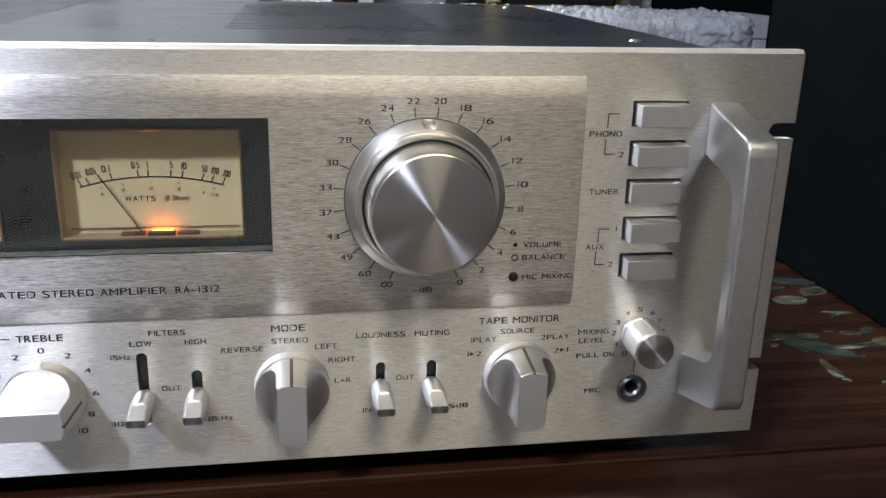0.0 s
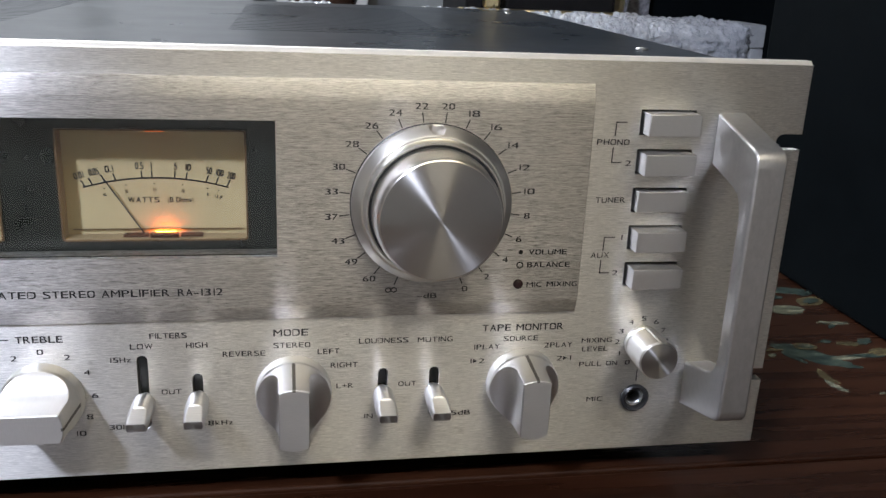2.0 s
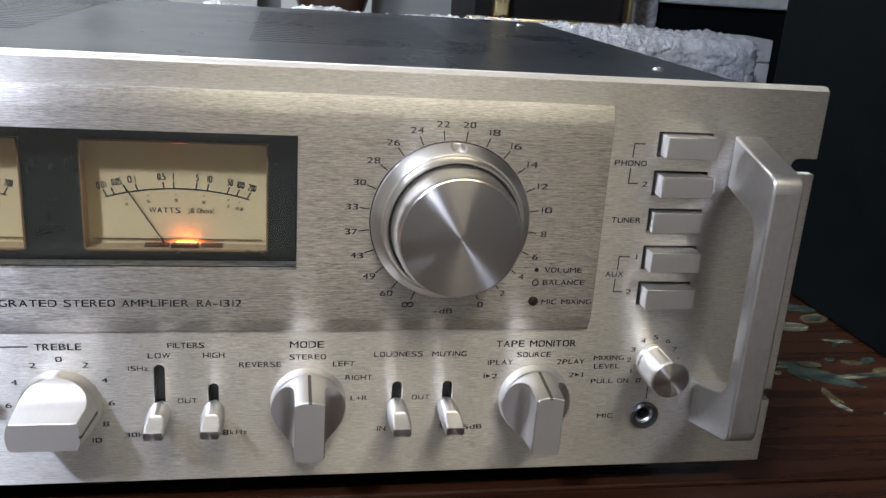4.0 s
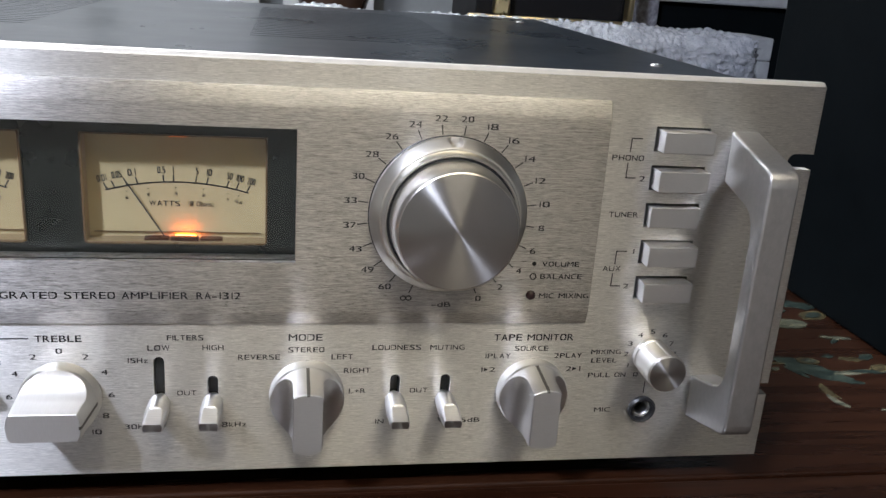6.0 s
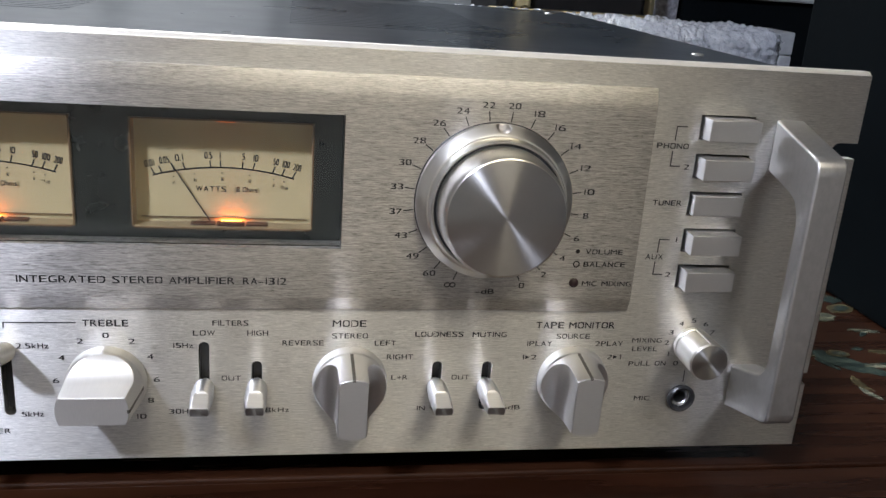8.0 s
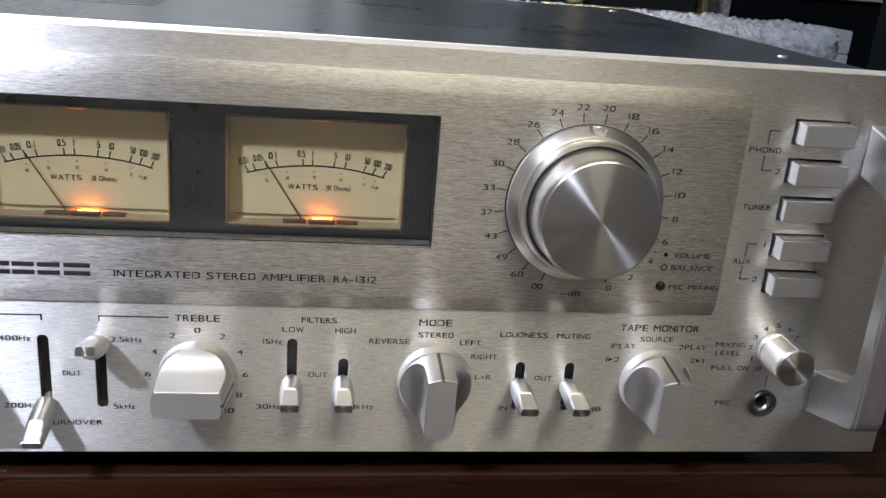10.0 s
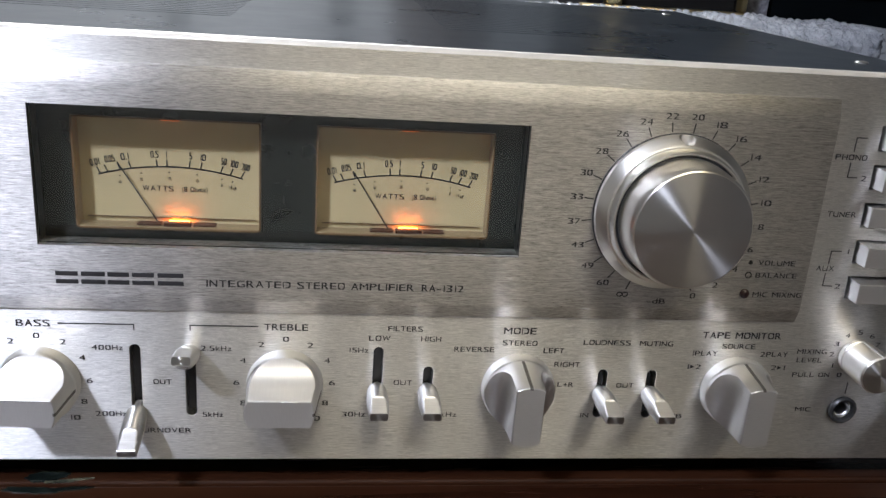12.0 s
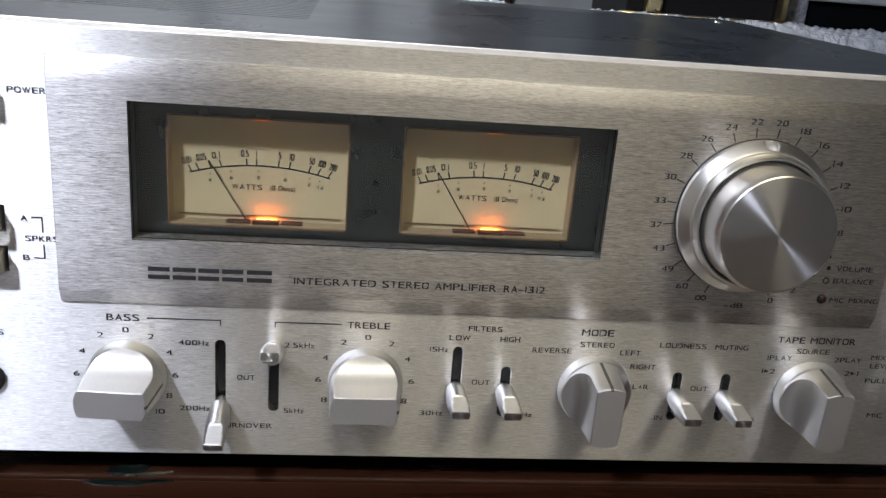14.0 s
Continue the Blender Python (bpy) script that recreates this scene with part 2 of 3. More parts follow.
def bar_path(points, width, y, depth=0.00012, bm=None):
    """A thin printed line through points of (x, z)."""
    for (x0, z0), (x1, z1) in zip(points, points[1:]):
        d = Vector((x1 - x0, z1 - z0)).normalized() * width / 2
        s = Vector((-d.y, d.x))
        a, c = Vector((x0, z0)) - d, Vector((x1, z1)) + d
        b = bmesh.new()
        vs = [b.verts.new((p.x, y, p.y)) for p in (a - s, c - s, c + s, a + s)]
        f = b.faces.new(vs)
        ex = bmesh.ops.extrude_face_region(b, geom=[f])
        bmesh.ops.translate(b, verts=[v for v in ex["geom"] if isinstance(v, bmesh.types.BMVert)], vec=(0, depth, 0))
        bm = join(bm, b)
    return bm


def rounded(x0, x1, z0, z1, r, n=6):
    pts = []
    for cx, cz, a0 in ((x1 - r, z1 - r, 0), (x0 + r, z1 - r, 90), (x0 + r, z0 + r, 180), (x1 - r, z0 + r, 270)):
        for k in range(n + 1):
            a = radians(a0 + 90 * k / n)
            pts.append((cx + r * math.cos(a), cz + r * math.sin(a)))
    return pts


def plate(name, outline, holes, y0, y1, mat, parent, label="", edge=0.0):
    """A plate in the plane of x and z with real holes, its front at y0."""
    cu = bpy.data.curves.new(name, "CURVE")
    cu.dimensions, cu.fill_mode, cu.extrude = "2D", "BOTH", (y1 - y0) / 2 - edge
    cu.bevel_depth, cu.bevel_resolution = edge, 1
    for pts in [outline, *holes]:
        sp = cu.splines.new("POLY")
        sp.points.add(len(pts) - 1)
        for p, (x, z) in zip(sp.points, pts):
            p.co = (x, z, 0, 1)
        sp.use_cyclic_u = True
    ob = new(name, cu)
    me = bpy.data.meshes.new_from_object(ob.evaluated_get(bpy.context.evaluated_depsgraph_get()))
    bpy.data.objects.remove(ob)
    bm = bmesh.new()
    bm.from_mesh(me)
    bpy.data.meshes.remove(me)
    bmesh.ops.remove_doubles(bm, verts=bm.verts, dist=1e-6)
    for v in bm.verts:
        x, z, y = v.co
        v.co = (x, (y0 + y1) / 2 - y, z)
    return part(name, bm, mat, parent, label)


WORDS = []


def word(text, x0, x1, z, cap, y, parent, mat=None, turn=0.0, name="lettering"):
    """Printed words between x0 and x1, centred on z, with letters of height cap (mm)."""
    WORDS.append((text, x0 * MM, x1 * MM, z * MM, cap * MM, y, parent, mat or M_INK, turn, name))


WIDTH = {"I": 0.16, "1": 0.42, ".": 0.16, "-": 0.7, "+": 0.85, "(": 0.28, ")": 0.28, " ": 0.45, "M": 1.2, "W": 1.3, "m": 1.2, "E": 0.92, "L": 0.9, "T": 0.95, "F": 0.9,
         "k": 0.8, "z": 0.75, "d": 0.85, "h": 0.8, "s": 0.75}
SQUARE = set("OCGDQ0S35689U2J")


def squared(u, v):
    """Pushes a round letter, drawn from -1 to 1, most of the way out to a square one."""
    def axis(a, b):
        k = 2 + a * a - b * b
        return np.clip(0.5 * np.sqrt(np.maximum(k + 2.8284 * a, 0)) - 0.5 * np.sqrt(np.maximum(k - 2.8284 * a, 0)), -1, 1)
    return u + 0.6 * (axis(u, v) - u), v + 0.6 * (axis(v, u) - v)


def letter_all():
    made = {}
    for ch in sorted(set("H" + "".join(w[0] for w in WORDS))):
        if ch != " ":
            cu = bpy.data.curves.new("letter", "FONT")
            cu.body, cu.resolution_u = ch, 5
            made[ch] = new("letter", cu)
    dg = bpy.context.evaluated_depsgraph_get()
    shapes = {}
    for ch, ob in made.items():
        me = bpy.data.meshes.new_from_object(ob.evaluated_get(dg))
        shapes[ch] = np.array([v.co[:2] for v in me.vertices]), [tuple(p.vertices) for p in me.polygons]
        bpy.data.meshes.remove(me)
    for ob in made.values():
        cu = ob.data
        bpy.data.objects.remove(ob)
        bpy.data.curves.remove(cu)
    tall = shapes["H"][0][:, 1].max()
    glyphs = {}
    for ch, (co, faces) in shapes.items():
        lo, hi = co.min(0), co.max(0)
        u, v = (2 * (co - (lo + hi) / 2) / np.maximum(hi - lo, 1e-6)).T
        if ch in SQUARE:
            u, v = squared(u, v)
            lo[1], hi[1] = 0, tall
        if ch == "1":
            u = 0.5 + 0.35 * u
        glyphs[ch] = (u + 1) / 2, (lo[1] + (v + 1) / 2 * (hi[1] - lo[1])) / tall, faces
    for text, x0, x1, z, cap, y, parent, mat, turn, name in WORDS:
        cells = [WIDTH.get(ch, 1.0) for ch in text]
        total = sum(cells) + 0.24 * (len(text) - 1)
        unit = (x1 - x0) / total
        c, s = math.cos(turn), math.sin(turn)
        verts, faces, at = [], [], 0.0
        for ch, w in zip(text, cells):
            if ch != " ":
                gu, gv, gf = glyphs[ch]
                for k, dx in enumerate((0.0, 0.022 * cap, -0.022 * cap) if cap > 2.3 * MM else (0.0, 0.014 * cap, -0.014 * cap)):
                    first = len(verts)
                    for a, b in zip((at + gu * w - total / 2) * unit + dx, (gv - 0.5) * cap + dx * 0.5):
                        verts.append((a * c + b * s, 0.00001 * k, -a * s + b * c))
                    faces += [tuple(first + i for i in f) for f in gf]
            at += w + 0.24
        me = bpy.data.meshes.new(name)
        me.from_pydata(verts, [], faces)
        me.materials.append(mat)
        o = new(name, me)
        o.location, o.parent = ((x0 + x1) / 2, y, z), parent


# ---- room ----


def setting(name, bm, mat):
    return tagged(part(name, bm, mat), kind="structure")


FLOOR_Z, CEIL_Z = -0.77, 1.72
setting("floor", box(-2.6, 2.6, -2.6, 2.7, FLOOR_Z - 0.1, FLOOR_Z), M_FLOOR)
setting("ceiling", box(-2.6, 2.6, -2.6, 2.7, CEIL_Z, CEIL_Z + 0.1), M_WALL)
setting("wall_south", box(-2.6, 2.6, -2.7, -2.6, FLOOR_Z, CEIL_Z), M_WALL)
setting("wall_west", box(-2.7, -2.6, -2.7, 2.8, FLOOR_Z, CEIL_Z), M_WALL)
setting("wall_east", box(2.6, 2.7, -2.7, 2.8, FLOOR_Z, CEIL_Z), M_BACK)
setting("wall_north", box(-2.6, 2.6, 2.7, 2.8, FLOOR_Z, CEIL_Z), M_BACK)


def ceiling_light(at, w, h):
    lamp = thing("ceiling_light", "square white ceiling lamp or added fill panel, switched on", "lamp", "ceiling lamps", at)
    fr = box(-w / 2 - 0.02, w / 2 + 0.02, -h / 2 - 0.02, h / 2 + 0.02, 0.03, 0.05)
    part("frame", fr, M_GREY, lamp)
    part("diffuser", box(-w / 2, w / 2, -h / 2, h / 2, 0.012, 0.028, 0.004), M_DIFFUSER, lamp)
    part("stem", box(-0.02, 0.02, -0.02, 0.02, 0.05, CEIL_Z - at[2], 0.004), M_GREY, lamp)
    return lamp


ceiling_light((KEY[0], KEY[1], KEY[2] + 0.01), 0.16, 0.16)
# made-up fixture to hold the fill light
ceiling_light((FILL[0], FILL[1], FILL[2] + 0.1), 1.1, 0.7)
ceiling_light((REAR[0], REAR[1], REAR[2] + 0.01), 0.9, 0.3)

# ---- table ----
TABLE = -0.0145
table = thing("lacquer_table", "dark red-brown lacquered wooden table with mother-of-pearl inlay", "table")
part("tabletop", box(-0.9, 0.9, 0.0065, 0.95, TABLE - 0.03, TABLE, 0.0015), M_WOOD, table)
part("front_border", box(-0.9, 0.9, -0.16, 0.0045, TABLE - 0.03, TABLE - 0.0008, 0.0012), M_WOOD, table)
part("underframe", box(-0.88, 0.88, -0.14, 0.93, TABLE - 0.09, TABLE - 0.0305), M_WOOD, table)
for lx in (-0.84, 0.84):
    for ly in (-0.10, 0.89):
        part("leg", box(lx - 0.03, lx + 0.03, ly - 0.03, ly + 0.03, FLOOR_Z, TABLE - 0.0905, 0.004), M_WOOD, table)


def inlay(cx, cy, a, b, turn, rough=0.25, bend=0.0, mat=None, seed=0, n=26, lift=0.0):
    """A thin uneven piece of shell let into the tabletop (mm)."""
    rnd = random.Random(seed)
    bm = bmesh.new()
    top = []
    zt = (TABLE - 0.0008 if cy < 4 else TABLE) + 0.00025 + lift
    for k in range(n):
        t = 2 * math.pi * k / n
        r = 1 + rough * (rnd.random() - 0.5)
        u, v = a * r * math.cos(t), b * r * math.sin(t)
        v += bend * (u / a) ** 2 * b
        c, s = math.cos(radians(turn)), math.sin(radians(turn))
        top.append(bm.verts.new(((cx + u * c - v * s) * MM, (cy + u * s + v * c) * MM, zt)))
    f = bm.faces.new(top)
    ex = bmesh.ops.extrude_face_region(bm, geom=[f])
    bmesh.ops.translate(bm, verts=[v for v in ex["geom"] if isinstance(v, bmesh.types.BMVert)], vec=(0, 0, -0.0008 - lift))
    part("shell_inlay", bm, mat, table)


T, W, G, D = M_TEAL, M_PEARL, M_GOLD, M_DEEP
INLAYS = [
    # a bird with a ringed eye, a long tail and one golden feather
    (339, 111, 19, 8.5, -52, 0.16, 0.15, T), (330, 121, 9, 5, -40, 0.3, 0, T), (350, 99, 11, 5, -38, 0.4, 0.2, T), (346, 107, 12, 4, -20, 0.4, 0.3, T),
    (328, 108, 9, 2.2, -65, 0.4, 0.5, T), (362, 106, 14, 2.6, 8, 0.3, 0.2, W), (374, 107, 12, 2.2, -4, 0.4, 0, T), (385, 112, 8, 5, 10, 0.5, 0, G),
    (332, 84, 9, 2.6, -86, 0.2, 0.9, G), (331, 72, 8, 2.0, -72, 0.2, 0.6, W), (320, 119, 6, 1.6, 5, 0.5, 0, G), (317, 112, 3, 2, 20, 0.5, 0, W),
    # blossoms and small sprigs further back
    (364, 178, 12, 8, 8, 0.14, 0, W), (388, 192, 11, 7, 25, 0.3, 0, G), (383, 212, 14, 6, -10, 0.4, 0, T), (394, 206, 8, 3, 20, 0.5, 0, T), (366, 200, 8, 3, 0, 0.6, 0, T),
    (382, 155, 9, 2.4, -10, 0.6, 0.3, W), (378, 150, 4, 1.8, 40, 0.6, 0, T), (372, 124, 8, 3, -10, 0.6, 0, G), (384, 126, 6, 3, 25, 0.6, 0, T), (360, 128, 4, 2, 0, 0.6, 0, T),
    (352, 62, 1.6, 0.8, 0, 0.4, 0, W),
    # a leaf and a pale bloom under the front edge; thin strips paint glints
    (-138, 9.5, 8, 3.0, 6, 0.3, 0.2, D), (-137, 12.6, 5, 0.6, 0, 0.5, -0.8, T), (-141, 1.4, 11, 2.0, 176, 0.3, 0, D), (-128, 2.2, 9, 1.1, 8, 0.4, 0, D), (-128, 7.2, 8, 0.35, 8, 0.5, 0.3, W),
]
for i, row in enumerate(INLAYS):
    inlay(*row, seed=i, lift=0.00001 * i)
inlay(343, 121.5, 7, 4.2, -8, 0.1, mat=G, seed=40, lift=0.0004)
inlay(343.5, 121.5, 4.6, 2.6, -8, 0.1, mat=T, seed=41, lift=0.0005)
inlay(344, 121.5, 1.8, 1.1, 0, 0.1, mat=W, seed=42, lift=0.0006)
inlay(389, 192, 7, 3.6, 25, 0.2, mat=T, seed=43, lift=0.0004)

# ---- amplifier ----
H = 0.162
RAISED = -0.0035
amp = thing("amplifier", "vintage brushed-aluminium stereo amplifier with two lit meters on the table", "amplifier")


def slot(x, z0, z1, w=4.2):
    return [(a * MM, b * MM) for a, b in rounded(x - w / 2, x + w / 2, z0, z1, w / 2 - 0.01)]


SLOTS = [(-99.4, 19, 49), (-79.4, 19, 49.2), (-9.2, 19, 49.2), (10.4, 19, 41.2), (80.4, 18.9, 40.8), (100.6, 18.9, 40.7)]
BUTTONS = [(185.7, 138.1, 7.5), (185.7, 123.1, 7.5), (185.7, 108.1, 4.0), (185.7, 93.1, 7.5), (185.7, 78.0, 7.5),
           (-184.0, 138.1, 7.5), (-184.0, 93.1, 7.5), (-184.0, 78.0, 7.5)]
holes = [slot(*s) for s in SLOTS]
for bx, bz, _ in BUTTONS:
    holes.append([(a * MM, b * MM) for a, b in rounded(bx - 11.1, bx + 11.1, bz - 5, bz + 5, 0.4, 2)])
for jx, jz in ((185.2, 23.6), (-183.5, 31.0)):
    holes.append([((jx + 4 * math.cos(k * math.pi / 12)) * MM, (jz + 4 * math.sin(k * math.pi / 12)) * MM) for k in range(24)])
holes.append([(a * MM, b * MM) for a, b in rounded(-131, 42.5, 87, 139, 1, 2)])


def notch(side, z0, z1, inner):
    """The open slot of the rack plate on one side, from its lower to its upper lip."""
    r = (z1 - z0) / 2
    zc = (z0 + z1) / 2
    pts = [(side * 241.3, z0)]
    for k in range(9):
        a = radians(-90 + 180 * k / 8)
        pts.append((side * (inner - r * math.cos(a)), zc + r * math.sin(a)))
    return pts + [(side * 241.3, z1)]


right = notch(1, 28.9, 34.6, 235) + notch(1, 127.8, 134.4, 234)
left = notch(-1, 28.9, 34.6, 235) + notch(-1, 127.8, 134.4, 234)
outline = [(-241.3, 0), (241.3, 0), *right, (241.3, 160.4), (-241.3, 160.4), *left[::-1]]
face = plate("faceplate", [(a * MM, b * MM) for a, b in outline], holes, 0.0, 0.005, M_PANEL, amp, "satin aluminium rack faceplate", 0.0002)
chamfer = [(0.0001, 0.1604), (0.0019, 0.1620), (0.005, 0.1620), (0.005, 0.1604)]
part("top_edge", loft([[(x, y, z) for y, z in chamfer] for x in (-0.2413, 0.2413)]), M_EDGE, face)

# the raised central plate with its window
prof = [(0.0, 63.0), (-0.9, 63.05), (-1.3, 63.4), (-2.1, 65.2), (-2.9, 67.2), (-3.3, 68.3), (-3.5, 69.2), (-3.5, 88.2), (-3.5, 137.6), (-3.5, 144.4),
        (-3.35, 145.6), (-2.95, 147.2), (-2.1, 149.6), (-1.45, 151.5), (-1.1, 152.0), (0.0, 152.05)]
xs = [-155.5, -155.2, -129.4, 40.6, 155.2, 155.5]
bm = bmesh.new()
grid = [[bm.verts.new((x * MM, (y if 0 < i < 5 else y * 0.85) * MM, z * MM)) for y, z in prof] for i, x in enumerate(xs)]
iw = next(i for i, p in enumerate(prof) if p[1] == 88.2)
for i in range(len(xs) - 1):
    for j in range(len(prof) - 1):
        if not (i == 2 and j == iw):
            bm.faces.new((grid[i][j], grid[i + 1][j], grid[i + 1][j + 1], grid[i][j + 1]))
for i in (0, -1):
    bm.faces.new(grid[i])
rim = [grid[2][iw], grid[3][iw], grid[3][iw + 1], grid[2][iw + 1]]
deep = [bm.verts.new((v.co.x, 0.006, v.co.z)) for v in rim]
for k in range(4):
    bm.faces.new((rim[k], rim[(k + 1) % 4], deep[(k + 1) % 4], deep[k]))
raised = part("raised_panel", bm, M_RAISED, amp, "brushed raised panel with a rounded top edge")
for v in raised.data.vertices:
    v.co.y -= 0.0001

# chassis and cover
part("chassis", box(-0.216, 0.216, 0.0225, 0.343, 0.003, 0.157), M_BLACK, amp, "black steel chassis")
cover = part("top_cover", box(-0.2185, 0.2185, 0.0055, 0.345, 0.1572, 0.1596, 0.0008), M_COVER, amp, "black enamelled steel cover with vent slots")
for sx in (-0.195, 0.195):
    for sy in (0.056, 0.30):
        s = turned([(0.0, 0), (0.0028, 0), (0.0028, -0.0004), (0.0022, -0.0009), (0.001, -0.0011), (0.0008, -0.0005), (0, -0.0005)], 20)
        bmesh.ops.rotate(s, verts=s.verts, matrix=Matrix.Rotation(radians(-90), 3, "X"))
        part("screw", s, M_STEEL, cover, at=(sx, sy, 0.1596))
for vx0, vx1 in ((-0.205, -0.075), (0.02, 0.12)):
    for k in range(22):
        y = 0.10 + k * 0.0095
        part("vent_slot", box(vx0, vx1, y, y + 0.003, 0.1594, 0.15972, 0.00008, 1), M_COVER, cover)
for fx in (-0.17, 0.17):
    for fy in (0.06, 0.29):
        ft = turned([(0.014, 0), (0.014, -0.012), (0.012, -0.0172), (0, -0.0172)], 24)
        bmesh.ops.rotate(ft, verts=ft.verts, matrix=Matrix.Rotation(radians(90), 3, "X"))
        part("foot", ft, M_BLACK, amp, at=(fx, fy, 0.003))
part("bottom_rail", box(-0.214, 0.214, 0.0055, 0.02, -0.002, 0.0029, 0.0005), M_BLACK, amp)

# dark hollows behind the slots and buttons
for sx, z0, z1 in SLOTS:
    part("switch_backing", box((sx - 4) * MM, (sx + 4) * MM, 0.0051, 0.0053, (z0 - 2) * MM, (z1 + 2) * MM), M_BLACK, face)


def lever(x, z, tip_z, length=21.5):
    """A turned switch lever with a chisel end; z at the panel, tip_z at its tip."""
    n, sl = 64, []
    rows = [(-4, 1.6, 9), (-0.3, 2.0, 9), (0, 3.0, 9), (0.4, 3.5, 9), (1.2, 3.75, 9), (4, 4.0, 9), (8, 4.2, 9), (12.4, 4.2, 9), (12.6, 4.2, 4.2), (12.75, 4.2, 3.75), (13.0, 4.18, 3.5), (13.5, 4.15, 3.3),
            (14.2, 4.1, 3.12), (17, 3.9, 2.6), (length - 0.25, 3.65, 1.75), (length, 3.45, 1.6)]
    for d, r, h in rows:
        sl.append([(r * math.cos(2 * math.pi * k / n) * MM, -d * MM, max(-h * 0.95, min(h, r * math.sin(2 * math.pi * k / n))) * MM) for k in range(n)])
    ob = part("switch_lever", loft(sl), M_LEVER, amp, "turned metal lever with a chisel end", at=(x * MM, 0, z * MM), smooth=0.22)
    ob.rotation_euler = (math.atan2(tip_z - z, length) * -1, 0, 0)
    tip = turned([(3.3 * MM, -length * MM - 0.00004), (0, -length * MM - 0.00006)], 40)
    for v in tip.verts:
        v.co.z = max(-1.45 * MM, min(1.55 * MM, v.co.z))
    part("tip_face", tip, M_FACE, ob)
    return ob


lever(-99.4, 21.2, 14.6)
lever(-79.4, 45.2, 52.6)
lever(-9.2, 30.6, 31.0)
lever(10.4, 30.6, 31.0)
lever(80.4, 30.2, 30.0)
lever(100.6, 30.2, 30.0)


def bar_knob(x, z, turn):
    n, sl = 168, []

    def ring(d, r, w):
        tail = 1.35 * max(0.0, (d - 6.3) / 18)
        out = []
        for k in range(n):
            u, v = r * math.cos(2 * math.pi * (k + 0.5) / n), r * math.sin(2 * math.pi * (k + 0.5) / n)
            out.append((max(-w, min(w, u)) * MM, -d * MM, (v if v > 0 else v * (1 + tail / r)) * MM))
        return out

    sl += [ring(0.3, 14.3, 99), ring(1.0, 14.5, 99), ring(5.6, 14.2, 99), ring(6.3, 13.85, 99)]
    for k in range(37):
        a = k / 36 * math.pi / 2
        d = 6.4 + 9.5 * (1 - math.cos(a))
        sl.append(ring(d, 13.95 - (d - 5) * 0.112, 13.8 - 8.2 * math.sin(a)))
    sl += [ring(23.6, 11.95, 5.55), ring(24.0, 11.75, 5.35)]
    knob = part("rotary_knob", loft(sl), M_SATIN, amp, "machined aluminium knob with a raised grip bar", at=(x * MM, 0, z * MM))
    knob.rotation_euler = (0, radians(turn), 0)
    part("knob_front", loft([ring(23.9, 11.78, 5.38), ring(24.1, 11.7, 5.3), ring(24.2, 11.6, 5.2)]), M_FRONT, knob)
    sl = [[(u * MM, -d * MM, v * MM) for u, v in ((-0.6, r + o), (0.6, r + o), (0.6, r - 0.5), (-0.6, r - 0.5))]
          for d, r, o in ((0.8, 14.4, 0.1), (23.6, 11.9, 0.12), (24.29, 11.6, 0.05))]
    part("pointer_line", loft(sl), M_GROOVE, knob)
    return knob


bar_knob(-133.5, 33.3, 92)
bar_knob(-44.4, 33.3, 90)
bar_knob(46.0, 33.0, 0)
bar_knob(136.0, 33.0, 0)

# volume control
VX, VZ = 96.2, 107.8
skirt = [(0, 0), (27.6, 0), (27.6, -0.9), (29.0, -0.95), (29.4, -1.2), (29.4, -3.2), (29.0, -3.7), (26.6, -6.8), (26.2, -7.1), (25.6, -7.2), (25.3, -8.4), (24.9, -10.4), (24.6, -10.8),
         (24.2, -10.8), (23.9, -10.4), (23.8, -8.0), (0, -8.0)]
vol = part("volume_knob", turned([(r * MM, y * MM) for r, y in skirt], 128), M_TURNED, amp, "large turned metal volume knob", at=(VX * MM, RAISED, VZ * MM))
cut = part("cutter", turned([(0, -1.6 * MM), (1.5 * MM, -2.0 * MM), (2.3 * MM, -3.2 * MM), (2.6 * MM, -4.6 * MM), (2.4 * MM, -6.0 * MM), (1.4 * MM, -7.2 * MM), (0, -7.6 * MM)], 40), M_TURNED, amp, at=((VX + 0.4) * MM, RAISED, (VZ + 28.5) * MM))
for body in (vol, cut):
    body.data.materials.append(M_DIMPLE)
for f in cut.data.polygons:
    f.material_index = 1
mod = vol.modifiers.new("thumb_notch", "BOOLEAN")
mod.object, mod.solver = cut, "EXACT"
cut_mesh = bpy.data.meshes.new_from_object(vol.evaluated_get(bpy.context.evaluated_depsgraph_get()))
vol.modifiers.clear()
vol.data = cut_mesh
cut_mesh.name = "volume_knob"
bpy.data.objects.remove(cut)
part("knob_cap", turned([(20 * MM, -8 * MM), (22.7 * MM, -8.2 * MM), (22.9 * MM, -10.0 * MM), (22.5 * MM, -20.0 * MM), (22.0 * MM, -22.0 * MM), (21.5 * MM, -23.0 * MM), (21.1 * MM, -23.25 * MM)], 128), M_TURNED, vol)
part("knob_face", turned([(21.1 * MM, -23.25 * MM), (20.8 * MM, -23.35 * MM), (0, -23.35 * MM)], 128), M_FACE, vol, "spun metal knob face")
# black ring laid in the gap to paint its shade
part("gap_shade", turned([(22.6 * MM, -9.6 * MM), (23.85 * MM, -9.6 * MM), (23.85 * MM, -9.2 * MM), (22.6 * MM, -9.2 * MM)], 96), M_BLACK, vol, "black ring for the shade in the gap between skirt and cap")
